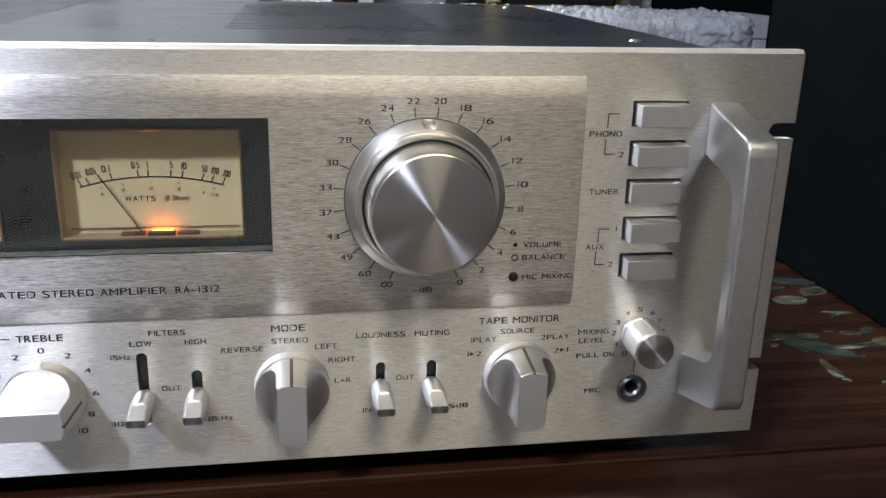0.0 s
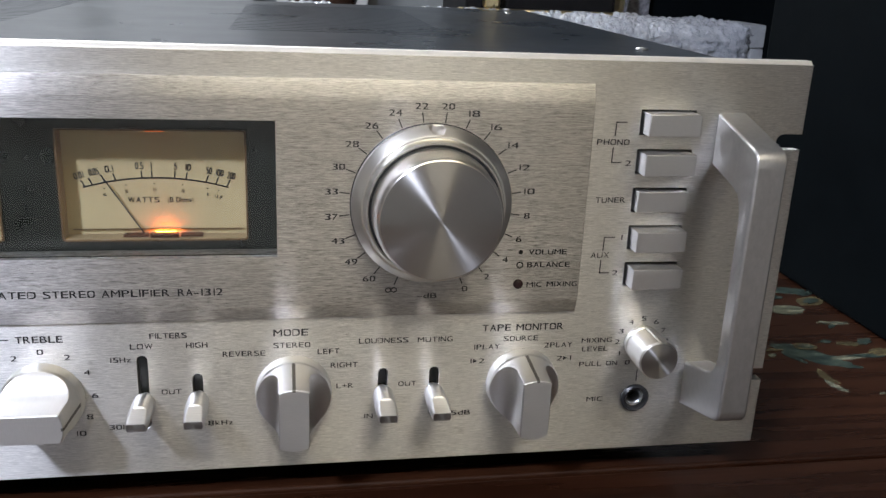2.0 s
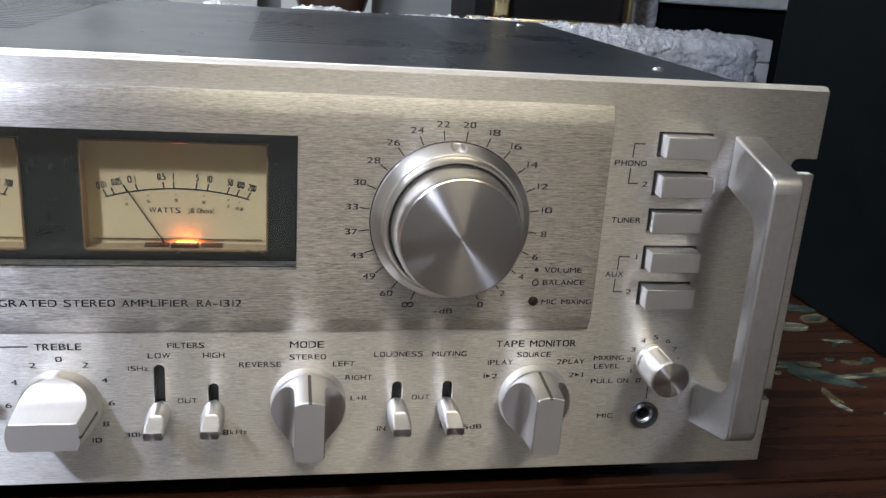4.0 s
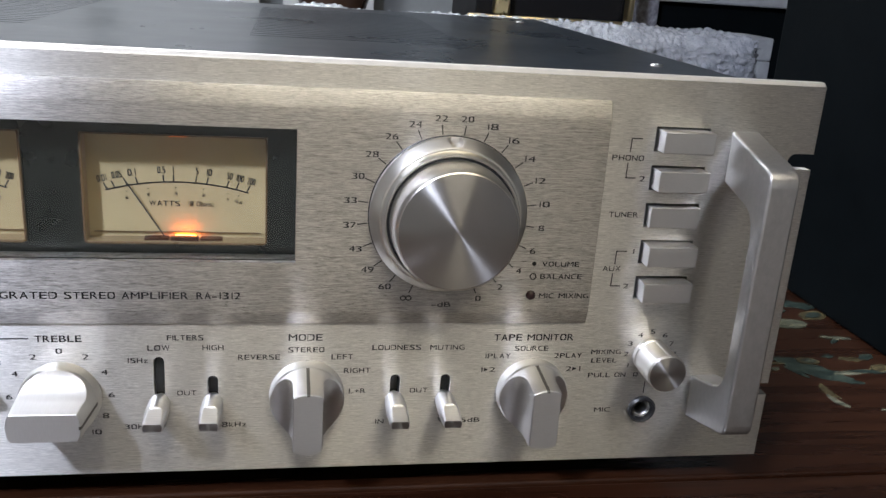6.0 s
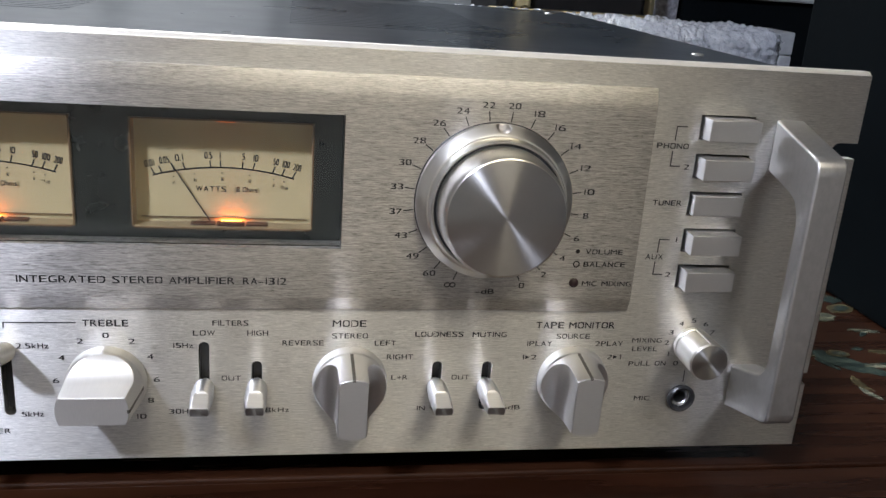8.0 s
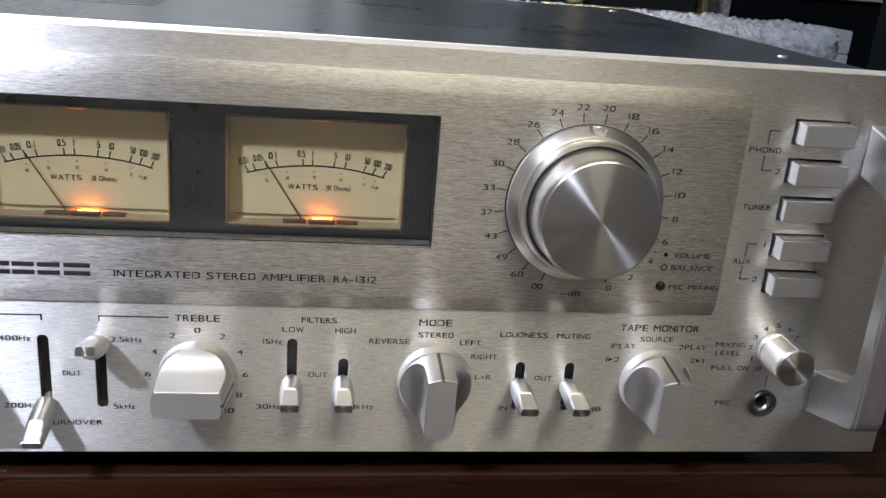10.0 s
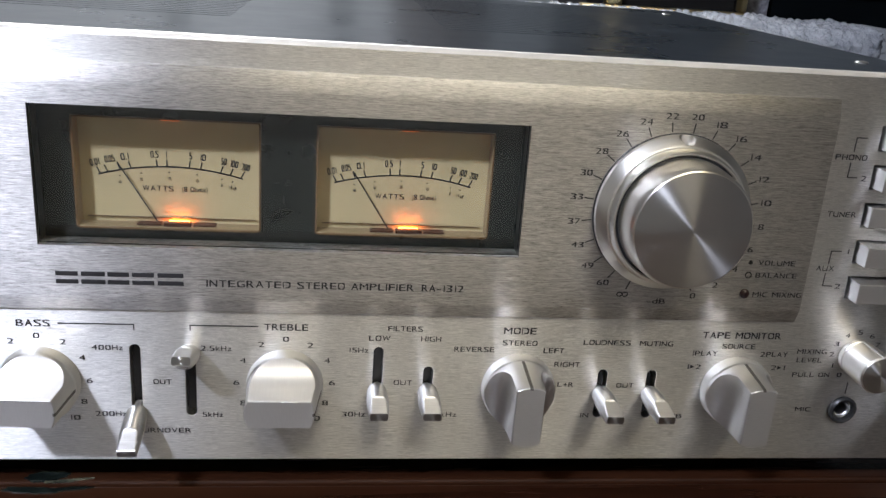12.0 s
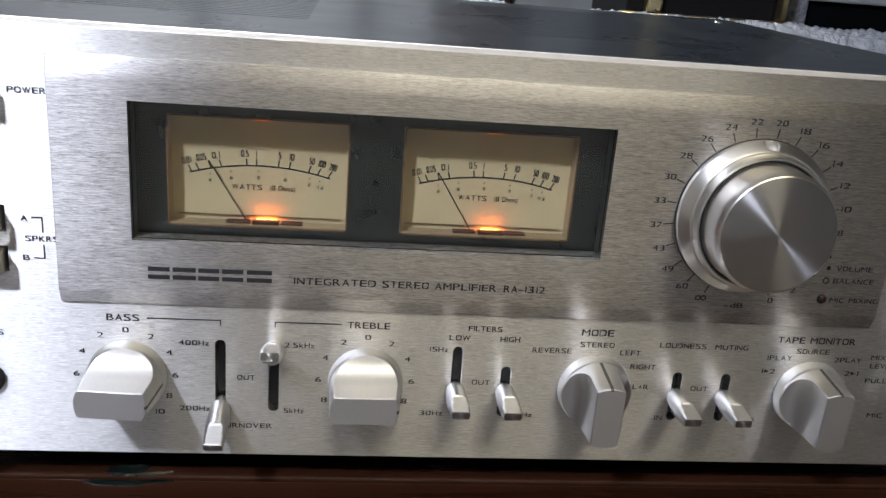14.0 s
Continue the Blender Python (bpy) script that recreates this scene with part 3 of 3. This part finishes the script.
# added black flange, painting the shadow between skirt and panel
part("base_shadow", turned([(0, 0.05 * MM), (29.75 * MM, 0.05 * MM), (29.75 * MM, -0.6 * MM), (29.3 * MM, -0.85 * MM), (0, -0.85 * MM)], 96), M_BLACK, vol, "black ring for the shadow gap under the knob")
for k in range(22):
    a = radians(-157.5 + 15 * k)
    s, c = math.sin(a), math.cos(a)
    tick = bar_path([((VX + 30.3 * s) * MM, (VZ + 30.3 * c) * MM), ((VX + 33.5 * s) * MM, (VZ + 33.5 * c) * MM)], 0.42 * MM, RAISED - 0.00025)
    part("scale_tick", tick, M_INK, raised)
for k, t in enumerate(["", "60", "49", "43", "37", "33", "30", "28", "26", "24", "22", "20", "18", "16", "14", "12", "10", "8", "6", "4", "2", "0"]):
    a = radians(-157.5 + 15 * k)
    x, z = VX + 36.6 * math.sin(a), VZ + 36.0 * math.cos(a)
    if t:
        w = 4.6 if len(t) == 2 else 2.1
        word(t, x - w / 2, x + w / 2, z, 2.15, RAISED - 0.0003, raised)
    else:
        for o in (-1.05, 1.05):
            ringm = bar_path([((x + o + 1.0 * math.cos(q * math.pi / 8)) * MM, (z + 0.85 * math.sin(q * math.pi / 8)) * MM) for q in range(17)], 0.38 * MM, RAISED - 0.00025)
            part("scale_mark", ringm, M_INK, raised)

# push buttons
for bx, bz, d in BUTTONS:
    b = box((bx - 10.1) * MM, (bx + 10.1) * MM, -d * MM, 0.0049, (bz - 4.1) * MM, (bz + 4.1) * MM, 0.00035)
    part("push_button", b, M_BUTTON, amp, "pressed-in satin push button" if d < 5 else "satin push button")
    part("button_well", box((bx - 12) * MM, (bx + 12) * MM, 0.00505, 0.0052, (bz - 6) * MM, (bz + 6) * MM), M_BLACK, face)

# microphone level and jacks
mix = part("small_knob", turned([(7.4 * MM, 0), (7.6 * MM, -0.5 * MM), (7.6 * MM, -2.4 * MM), (7.2 * MM, -2.8 * MM), (7.2 * MM, -3.4 * MM), (7.8 * MM, -3.9 * MM), (7.9 * MM, -17.4 * MM), (7.4 * MM, -18.2 * MM)], 56), M_SIDE, amp, "small turned metal knob", at=(185.7 * MM, -0.0002, 48.3 * MM))
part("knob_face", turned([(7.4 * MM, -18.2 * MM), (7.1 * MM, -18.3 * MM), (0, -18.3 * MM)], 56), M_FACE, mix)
part("pointer_line", box(-0.6 * MM, 0.6 * MM, -18.0 * MM, -3.5 * MM, 7.3 * MM, 8.15 * MM, 0.0002), M_SATIN, mix)
for jx, jz in ((185.2, 23.6), (-183.5, 31.0)):
    j = part("jack_socket", turned([(5.9 * MM, 0), (6.0 * MM, -1.2 * MM), (5.2 * MM, -2.0 * MM), (4.3 * MM, -1.6 * MM), (3.9 * MM, 0.5 * MM), (3.4 * MM, 8 * MM)], 40), M_BLACK, amp, "black jack socket", at=(jx * MM, -0.0002, jz * MM))
    part("contact_ring", turned([(3.7 * MM, 0.6 * MM), (3.2 * MM, 0.2 * MM), (2.7 * MM, 0.8 * MM), (2.7 * MM, 6 * MM)], 32), M_STEEL, j)
    part("socket_bottom", turned([(3.6 * MM, 7 * MM), (0, 7 * MM)], 24), M_BLACK, j)

# rack handles
for hx in (211.3, -211.3):
    outer = [(0.4, 142.2), (-28.5, 134.6), (-31.4, 133.2), (-32.7, 131.0), (-33.0, 128.0), (-33.0, 33.0), (-32.7, 30.6), (-31.4, 28.6), (-28.5, 27.2), (0.4, 19.6)]
    inner = [(0.4, 38.8), (-17.5, 43.4), (-21.6, 45.2), (-24.2, 48.4), (-25.3, 53.0), (-25.3, 107.0), (-24.2, 112.0), (-21.6, 115.8), (-17.5, 117.8), (0.4, 122.2)]
    bm = bmesh.new()
    pts = outer + inner
    lows = [bm.verts.new((-5.9 * MM, y * MM, z * MM)) for y, z in pts]
    highs = [bm.verts.new((5.9 * MM, y * MM, z * MM)) for y, z in pts]
    m = len(pts)
    side = []
    for k in range(m):
        side.append(bm.faces.new((lows[k], lows[(k + 1) % m], highs[(k + 1) % m], highs[k])))
    fa, fb = bm.faces.new(lows), bm.faces.new(highs[::-1])
    bmesh.ops.recalc_face_normals(bm, faces=bm.faces)
    rims = [e for e in bm.edges if any(f in (fa, fb) for f in e.link_faces)]
    bmesh.ops.bevel(bm, geom=rims, offset=1.15 * MM, segments=5, affect="EDGES", profile=0.5)
    bmesh.ops.triangulate(bm, faces=[f for f in bm.faces if len(f.verts) > 6])
    part("rack_handle", bm, M_CAST, amp, "worn cast metal rack handle", at=(hx * MM, -0.0002, 0), smooth=0.6, flat=1e-4)

# meters
part("window_backing", box(-0.1305, 0.042, 0.0195, 0.0215, 0.0865, 0.1395), M_WINDOW, amp)
for wx0, wx1 in ((-130.2, -118.9), (-54.1, -34.6), (30.2, 41.4)):
    part("window_mask", box(wx0 * MM, wx1 * MM, 0.008, 0.0192, 0.087, 0.139), M_WINDOW, amp, "dark smoked plate between the meters")
for wz0, wz1 in ((86.8, 91.9), (131.9, 139.2)):
    part("window_mask", box(-0.1305, 0.042, 0.0081, 0.0193, wz0 * MM, wz1 * MM), M_WINDOW, amp)
pane = part("window_pane", box(-0.1293, 0.0405, -0.0014, -0.0002, 0.0883, 0.1375), M_GLASS, amp, "clear window pane")
pane.visible_shadow = False
SCALE = [("0.01", 0.0), ("0.05", 0.10), ("0.1", 0.20), ("0.5", 0.395), ("1", 0.47), ("5", 0.63), ("10", 0.71), ("50", 0.85), ("100", 0.92), ("200", 1.0)]
TICKS = [0.012, 0.065, 0.15, 0.225, 0.405, 0.473, 0.625, 0.703, 0.842, 0.91, 0.988]
ARC_R, ARC_TOP = 92.0, 113.2
for cx, needle in ((-86.5, -0.144), (-2.2, -0.147)):
    meter = part("level_meter", box((cx - 32.2) * MM, (cx + 32.2) * MM, 0.0138, 0.0152, 91.4 * MM, 132.2 * MM), M_DIAL, amp, "cream meter dial lit by a small amber bulb")
    for x0, x1, z0, z1 in ((-32.3, -31.7, 91.6, 132.0), (31.7, 32.3, 91.6, 132.0), (-31.7, 31.7, 131.5, 132.0), (-31.7, 31.7, 91.6, 92.2)):
        part("rim", box((cx + x0) * MM, (cx + x1) * MM, 0.0072, 0.0137, z0 * MM, z1 * MM, 0.0002), M_RIM, meter)
    edge = [[((cx + a) * MM, b * MM) for a, b in rounded(-32.4 + o, 32.4 - o, 91.4 + o, 132.2 - o, 1.5 - o, 4)] for o in (0.0, 0.6)]
    plate("front_edge", edge[0], edge[1:], 0.0066, 0.0071, M_AMBER, meter)
    part("lower_ledge", box((cx - 30) * MM, (cx + 30) * MM, 0.0130, 0.0136, 93.9 * MM, 94.15 * MM), M_AMBER, meter)
    part("bulb_cover", box((cx - 12) * MM, (cx - 3.2) * MM, 0.0084, 0.0124, 92.3 * MM, 93.0 * MM, 0.0003), M_LID, meter)
    part("bulb_cover", box((cx + 8) * MM, (cx + 16) * MM, 0.0084, 0.0124, 92.3 * MM, 93.0 * MM, 0.0003), M_LID, meter)
    part("bulb_cover", box((cx - 2.5) * MM, (cx + 7.5) * MM, 0.0076, 0.0106, 92.25 * MM, 93.7 * MM, 0.0003), M_LID, meter)
    bulb = box(-3.8 * MM, 3.8 * MM, -0.6 * MM, 0.6 * MM, -0.6 * MM, 0.6 * MM, 0.0005, 3)
    part("bulb", bulb, M_BULB, meter, at=((cx + 2.6) * MM, 0.0117, 92.85 * MM))
    # not a second bulb: a glowing strip for the glint at the top rim
    bulb = box(-3.2 * MM, 3.2 * MM, -0.3 * MM, 0.3 * MM, -0.14 * MM, 0.14 * MM, 0.0001, 1)
    part("bulb", bulb, M_RIM_GLINT, meter, at=((cx + 1.0) * MM, 0.0078, 131.36 * MM))
    half = math.asin(25.3 / ARC_R)

    def arc(f, r=ARC_R):
        a = -half + 2 * half * f
        return ((cx - 0.1 + r * math.sin(a)) * MM, (ARC_TOP - ARC_R + r * math.cos(a)) * MM)

    part("scale_arc", bar_path([arc(k / 24) for k in range(25)], 0.52 * MM, 0.01360), M_INK, meter)
    for f in TICKS:
        x0, z0 = arc(f)
        part("scale_tick", bar_path([(x0, z0), (x0 + (f - 0.5) * 2.6 * MM, z0 + 2.3 * MM)], 0.5 * MM, 0.01365), M_INK, meter)
    for t, f in SCALE:
        x0, z0 = arc(f, ARC_R + 4.6)
        w = 0.6 if t == "1" else {1: 1.1, 2: 2.0, 3: 2.8, 4: 3.4}[len(t)]
        word(t, x0 / MM - w / 2, x0 / MM + w / 2, z0 / MM, 2.5, 0.01355, meter, turn=(f - 0.5) * 0.45)
    for t, f in (("40", 0.13), ("30", 0.285), ("20", 0.485), ("10", 0.685), ("0", 0.865), ("+3 dB", 0.945)):
        x0, z0 = arc(f, ARC_R - 3.3)
        w = 0.8 * max(1, len(t)) * 0.75
        word(t, x0 / MM - w / 2, x0 / MM + w / 2, z0 / MM - 1.1, 1.15, 0.01355, meter, turn=(f - 0.5) * 0.5)
        part("scale_dot", bar_path([(x0 - 0.1 * MM, z0 + 1.2 * MM), (x0 + 0.1 * MM, z0 + 1.2 * MM)], 0.4 * MM, 0.01365), M_INK, meter)
    word("WATTS", cx - 10.3, cx + 0.6, 105.0, 2.0, 0.01355, meter)
    word("(8 Ohms)", cx + 3.6, cx + 12.6, 105.0, 1.9, 0.01355, meter)
    x0, z0 = arc(0.5 + needle * 2.4, ARC_R + 3.2)
    part("needle", bar_path([((cx - 5.0) * MM, 92.8 * MM), (x0, z0)], 0.45 * MM, 0.0115, 0.0002), M_INK, meter)

# printed words
P, R = -0.0003, RAISED - 0.0003
for t, x0, x1, z, cap in [
    ("BASS", -140.3, -128.6, 56.9, 2.6), ("TREBLE", -52.1, -36.1, 56.8, 2.6), ("400Hz", -114.6, -103.5, 47.5, 2.0), ("200Hz", -114.8, -103.4, 19.9, 2.0),
    ("OUT", -93.1, -86.5, 33.6, 2.0), ("TURNOVER", -100.2, -79.8, 12.8, 2.0), ("2.5kHz", -75.5, -64.3, 47.7, 2.0), ("5kHz", -75.5, -67.7, 19.7, 2.0),
    ("FILTERS", -6.0, 7.2, 57.0, 2.1), ("LOW", -13.1, -5.1, 52.9, 2.1), ("HIGH", 6.8, 14.5, 52.9, 2.1), ("15Hz", -20.7, -13.1, 47.8, 2.0), ("30Hz", -22.6, -13.4, 20.1, 2.0),
    ("OUT", -2.8, 4.3, 34.1, 2.0), ("8kHz", 13.6, 22.8, 20.2, 2.0), ("MODE", 38.7, 51.5, 56.9, 2.7), ("STEREO", 38.6, 52.3, 51.75, 2.1), ("REVERSE", 19.9, 35.5, 48.8, 2.1),
    ("LEFT", 55.1, 63.3, 48.7, 2.1), ("RIGHT", 60.1, 70.4, 42.8, 2.1), ("L+R", 62.3, 68.8, 33.9, 2.0), ("LOUDNESS", 70.8, 89.9, 52.5, 2.1), ("MUTING", 93.6, 107.3, 52.4, 2.1),
    ("IN", 73.3, 76.6, 20.2, 2.0), ("OUT", 86.5, 93.6, 33.8, 2.0), ("-15dB", 104.0, 116.0, 20.0, 2.0), ("TAPE MONITOR", 119.1, 151.8, 56.5, 2.7), ("SOURCE", 127.9, 141.8, 51.7, 2.1),
    ("1PLAY", 115.7, 126.4, 48.5, 2.1), ("2PLAY", 144.6, 156.2, 48.4, 2.1), ("1", 114.2, 115.5, 42.5, 2.0), ("2", 118.2, 120.6, 42.5, 2.0), ("2", 150.2, 152.6, 42.5, 2.0), ("1", 155.1, 156.4, 42.5, 2.0),
    ("MIXING", 160.1, 172.8, 49.9, 2.0), ("LEVEL", 160.6, 171.4, 46.1, 2.0), ("PULL ON", 160.0, 176.1, 39.5, 2.0), ("MIC", 164.6, 171.4, 23.5, 2.0),
    ("PHONO", 158.4, 171.1, 130.6, 2.1), ("TUNER", 160.1, 171.9, 108.2, 2.1), ("AUX", 160.4, 167.7, 86.0, 2.1), ("2", 170.4, 172.6, 122.6, 2.0), ("1", 171.3, 172.6, 93.2, 2.0), ("2", 169.8, 172.0, 78.6, 2.0),
    ("POWER", -169.0, -156.4, 138.6, 2.1), ("A", -167.9, -165.6, 93.6, 2.0), ("B", -167.9, -165.6, 78.9, 2.0), ("SPKRS", -166.7, -155.3, 86.1, 2.0), ("S", -179.2, -176.8, 49.5, 2.1),
]:
    word(t, x0, x1, z, cap, P, face)
for kx in (-133.7, -44.2):
    for t, dx, z in (("0", 0, 51.9), ("2", -9.1, 49.6), ("2", 9.1, 49.5), ("4", -15.9, 42.9), ("4", 15.5, 43.2), ("6", -18.4, 33.6), ("6", 17.6, 33.8), ("8", -15.9, 24.8), ("8", 15.2, 25.0), ("10", 11.4, 18.2)):
        w = 2.2 if len(t) == 1 else 3.9
        word(t, kx + dx - w / 2, kx + dx + w / 2, z, 2.0, P, face)
for t, x, z in (("0", 180.5, 39.6), ("1", 176.4, 43.8), ("2", 175.2, 48.9), ("3", 176.4, 53.5), ("4", 180.3, 57.3), ("5", 185.5, 58.8), ("6", 191.0, 57.2), ("7", 194.4, 53.4), ("8", 195.9, 48.6)):
    word(t, x - (0.6 if t == "1" else 1.0), x + (0.6 if t == "1" else 1.0), z, 1.9, P, face)
for t, x0, x1, z, cap in [("VOLUME", 134.4, 149.3, 88.8, 2.0), ("BALANCE", 134.1, 150.9, 83.7, 2.0), ("MIC MIXING", 134.4, 154.5, 75.7, 2.0), ("-dB", 92.2, 99.6, 72.0, 2.0),
                          ("INTEGRATED", -72.4, -42.6, 75.2, 2.6), ("STEREO", -40.2, -23.0, 75.2, 2.6), ("AMPLIFIER", -20.6, 2.4, 75.2, 2.6), ("RA-1312", 5.4, 21.0, 75.2, 2.6)]:
    word(t, x0, x1, z, cap, R, raised)
for pts in ([(-125.7, 56.9), (-99.3, 56.9), (-99.3, 55.0)], [(-54.6, 56.9), (-79.2, 56.9), (-79.2, 55.0)], [(169.4, 138.1), (165.4, 138.1), (165.3, 133.0)],
            [(165.0, 128.4), (164.9, 122.8), (168.6, 122.8)], [(169.2, 93.2), (165.2, 93.2), (165.1, 88.0)], [(164.7, 83.8), (164.6, 78.6), (168.4, 78.6)], [(185.2, 36.0), (185.2, 31.0)],
            [(-164.0, 94.0), (-160.6, 94.0), (-160.6, 88.6)], [(-160.6, 83.6), (-160.6, 78.8), (-164.0, 78.8)]):
    part("printed_line", bar_path([(a * MM, b * MM) for a, b in pts], 0.4 * MM, -0.00025), M_INK, face)
for x, s in ((116.8, 1), (153.8, 1)):
    bm = bmesh.new()
    bm.faces.new([bm.verts.new(((x + a) * MM, P, (42.5 + b) * MM)) for a, b in ((-0.9, -0.9), (0.9, 0), (-0.9, 0.9))])
    part("printed_arrow", bm, M_INK, face)
# the maker's mark, as plain bars
for k, (a, b) in enumerate(((-124.2, -116.6), (-115.6, -107.4), (-106.6, -99.2), (-98.2, -90.6), (-89.4, -80.4))):
    for z0, z1 in ((73.9, 75.6), (76.9, 78.6)):
        part("printed_mark", box(a * MM, b * MM, RAISED - 0.00035, RAISED - 0.00005, z0 * MM, z1 * MM, 0.0001, 1), M_INK, raised)
part("printed_dot", turned([(0.85 * MM, 0), (0.85 * MM, -0.00015), (0, -0.00015)], 20), M_INK, raised, at=(131.2 * MM, RAISED - 0.00012, 88.8 * MM))
part("printed_circle", turned([(1.35 * MM, 0), (1.35 * MM, -0.00015), (0.95 * MM, -0.00015), (0.95 * MM, 0)], 24), M_INK, raised, at=(131.2 * MM, RAISED - 0.00012, 83.6 * MM))
part("indicator_lamp", turned([(1.9 * MM, 0), (1.8 * MM, -0.0006), (0.9 * MM, -0.0012), (0, -0.0014)], 24), M_RED, amp, "small dark red indicator lens", at=(131.0 * MM, RAISED - 0.0002, 76.0 * MM))
letter_all()

# ---- around the amplifier ----
box_speaker = thing("loudspeaker", "tall black loudspeaker cabinet standing on the table", "loudspeaker")
part("cabinet", box(0.397, 0.66, -0.04, 0.312, TABLE + 0.0002, 0.62, 0.003), M_SPEAKER, box_speaker)
part("grille", box(0.41, 0.648, -0.052, -0.0402, TABLE + 0.02, 0.60, 0.004), M_DARKWALL, box_speaker)


def wrapped(name, x0, x1, y0, y1, z1, seed):
    """A parcel in bubble wrap: a soft box covered with bubbles in rows."""
    pitch, rnd = 0.0082, random.Random(seed)
    th = thing(name, "parcel wrapped in clear bubble wrap on the table", "parcel")
    part("parcel", box(x0 + 0.008, x1 - 0.008, y0 + 0.008, y1 - 0.008, TABLE + 0.0003, z1 - 0.008, 0.006), M_GREY, th)
    verts, faces, heights = [], [], {}

    def cell(i, j):
        if (i, j) not in heights:
            heights[i, j] = rnd.random()
        return heights[i, j]

    sides = [((x0, y0, TABLE + 0.002), (x1 - x0, 0, 0), (0, 0, z1 - TABLE - 0.002), (0, -1, 0)), ((x0, y0, z1), (x1 - x0, 0, 0), (0, y1 - y0, 0), (0, 0, 1)), ((x1, y0, TABLE + 0.002), (0, y1 - y0, 0), (0, 0, z1 - TABLE - 0.002), (1, 0, 0))]
    for o, u, v, nrm in sides:
        o, u, v, nrm = (Vector(a) for a in (o, u, v, nrm))
        step = 0.0016
        nu, nv = max(2, int(u.length / step)), max(2, int(v.length / step))
        base = len(verts)
        for i in range(nu + 1):
            for j in range(nv + 1):
                p = o + u * i / nu + v * j / nv
                a, b = u.length * i / nu, v.length * j / nv
                row = round(b / (pitch * 0.87))
                ca = (round(a / pitch - 0.5 * (row % 2)) + 0.5 * (row % 2)) * pitch
                d = math.hypot(a - ca, b - row * pitch * 0.87) / (pitch * 0.5)
                h = 0.004 * cell(round(ca / pitch * 2), row) * math.sqrt(max(0.0, 1 - d * d))
                edge = min(i / nu, 1 - i / nu, 1) * u.length
                edge = min(edge, min(j / nv, 1 - j / nv) * v.length)
                soft = -0.012 * max(0.0, 1 - edge / 0.02) ** 2
                crumple = 0.006 * noise.noise(p * 16) + 0.004 * abs(noise.noise(p * 45)) + 0.002 * abs(noise.noise(p * 110)) + 0.0016 * noise.noise(p * 260)
                verts.append(p + nrm * (h + soft + crumple))
        for i in range(nu):
            for j in range(nv):
                q = base + i * (nv + 1) + j
                faces.append((q, q + nv + 1, q + nv + 2, q + 1))
    me = bpy.data.meshes.new("bubble_wrap")
    me.from_pydata(verts, [], faces)
    me.polygons.foreach_set("use_smooth", [True] * len(faces))
    me.materials.append(M_WRAP)
    ob = new("bubble_wrap", me)
    ob.parent = th
    return th


wrapped("wrapped_parcel", -0.05, 0.489, 0.50, 0.60, 0.143, 3)
wrapped("wrapped_parcel", -0.50, -0.07, 0.46, 0.58, 0.158, 5)

stand = thing("grey_stand", "pale grey plastic stand beside the parcel", "stand")
part("top", box(0.496, 0.540, 0.57, 0.63, 0.118, 0.142, 0.002), M_GREY, stand)
part("leg", box(0.525, 0.540, 0.57, 0.63, TABLE, 0.1178, 0.002), M_GREY, stand)
part("leg", box(0.496, 0.504, 0.60, 0.63, TABLE, 0.1178, 0.002), M_GREY, stand)

cab = thing("brass_cabinet", "dark glass-fronted display case with pale brass frame", "display case")
part("body", box(0.235, 0.40, 0.652, 0.80, 0.05, 0.60, 0.003), M_DARKWALL, cab)
part("bottom_rail", box(0.225, 0.41, 0.635, 0.65, 0.1405, 0.1455, 0.002), M_BRASS, cab)
for px, wide in ((0.252, 0.017), (0.400, 0.007)):
    part("post", box(px, px + wide, 0.634, 0.6515, 0.1457, 0.60, 0.003), M_BRASS, cab)
part("base", box(0.225, 0.41, 0.632, 0.80, TABLE, 0.0498, 0.003), M_DARKWALL, cab)
part("foot_block", box(0.24, 0.40, 0.645, 0.79, 0.0499, 0.14, 0.002), M_DARKWALL, cab)

post = thing("cloth_post", "grey flecked cloth-covered post behind the parcel", "post")
part("post", box(0.425, 0.463, 0.70, 0.74, TABLE, 0.60, 0.004), M_CLOTH, post)
dark = thing("dark_cabinet", "dark blue-black cabinet behind the parcel", "cabinet")
part("body", box(0.47, 0.85, 0.72, 0.92, TABLE, 0.168, 0.003), M_SPEAKER, dark)
part("top_board", box(0.46, 0.86, 0.71, 0.93, 0.1682, 0.186, 0.003), M_GREY, dark)
vase = thing("dark_jar", "dark brown glazed jar behind the amplifier", "jar")
jar = turned([(0.03, 0), (0.036, 0.02), (0.055, 0.08), (0.06, 0.13), (0.04, 0.18), (0.03, 0.2), (0, 0.2)], 40)
bmesh.ops.rotate(jar, verts=jar.verts, matrix=Matrix.Rotation(radians(90), 3, "X"))
part("body", jar, plain("brown_glaze", (0.05, 0.028, 0.02), 0.2, size=12), vase, at=(0.085, 0.70, 0.12))
part("plinth", box(0.04, 0.13, 0.655, 0.745, TABLE, 0.1198, 0.003), M_DARKWALL, vase)
# unseen boards added to give the top cover its pale vertical reflections
panel = thing("reflector_boards", "tall pale boards at the back wall, added to reflect in the cover", "panel")
for k, (a, b) in enumerate(((-1.9, -1.2), (-1.12, -0.55), (-0.47, -0.05), (0.02, 0.30))):
    part("board", box(a, b, 2.55, 2.6, FLOOR_Z, 1.5, 0.004), M_BOARD, panel)
part("rail", box(-1.95, 0.35, 2.605, 2.65, FLOOR_Z, FLOOR_Z + 0.1), M_WALL, panel)
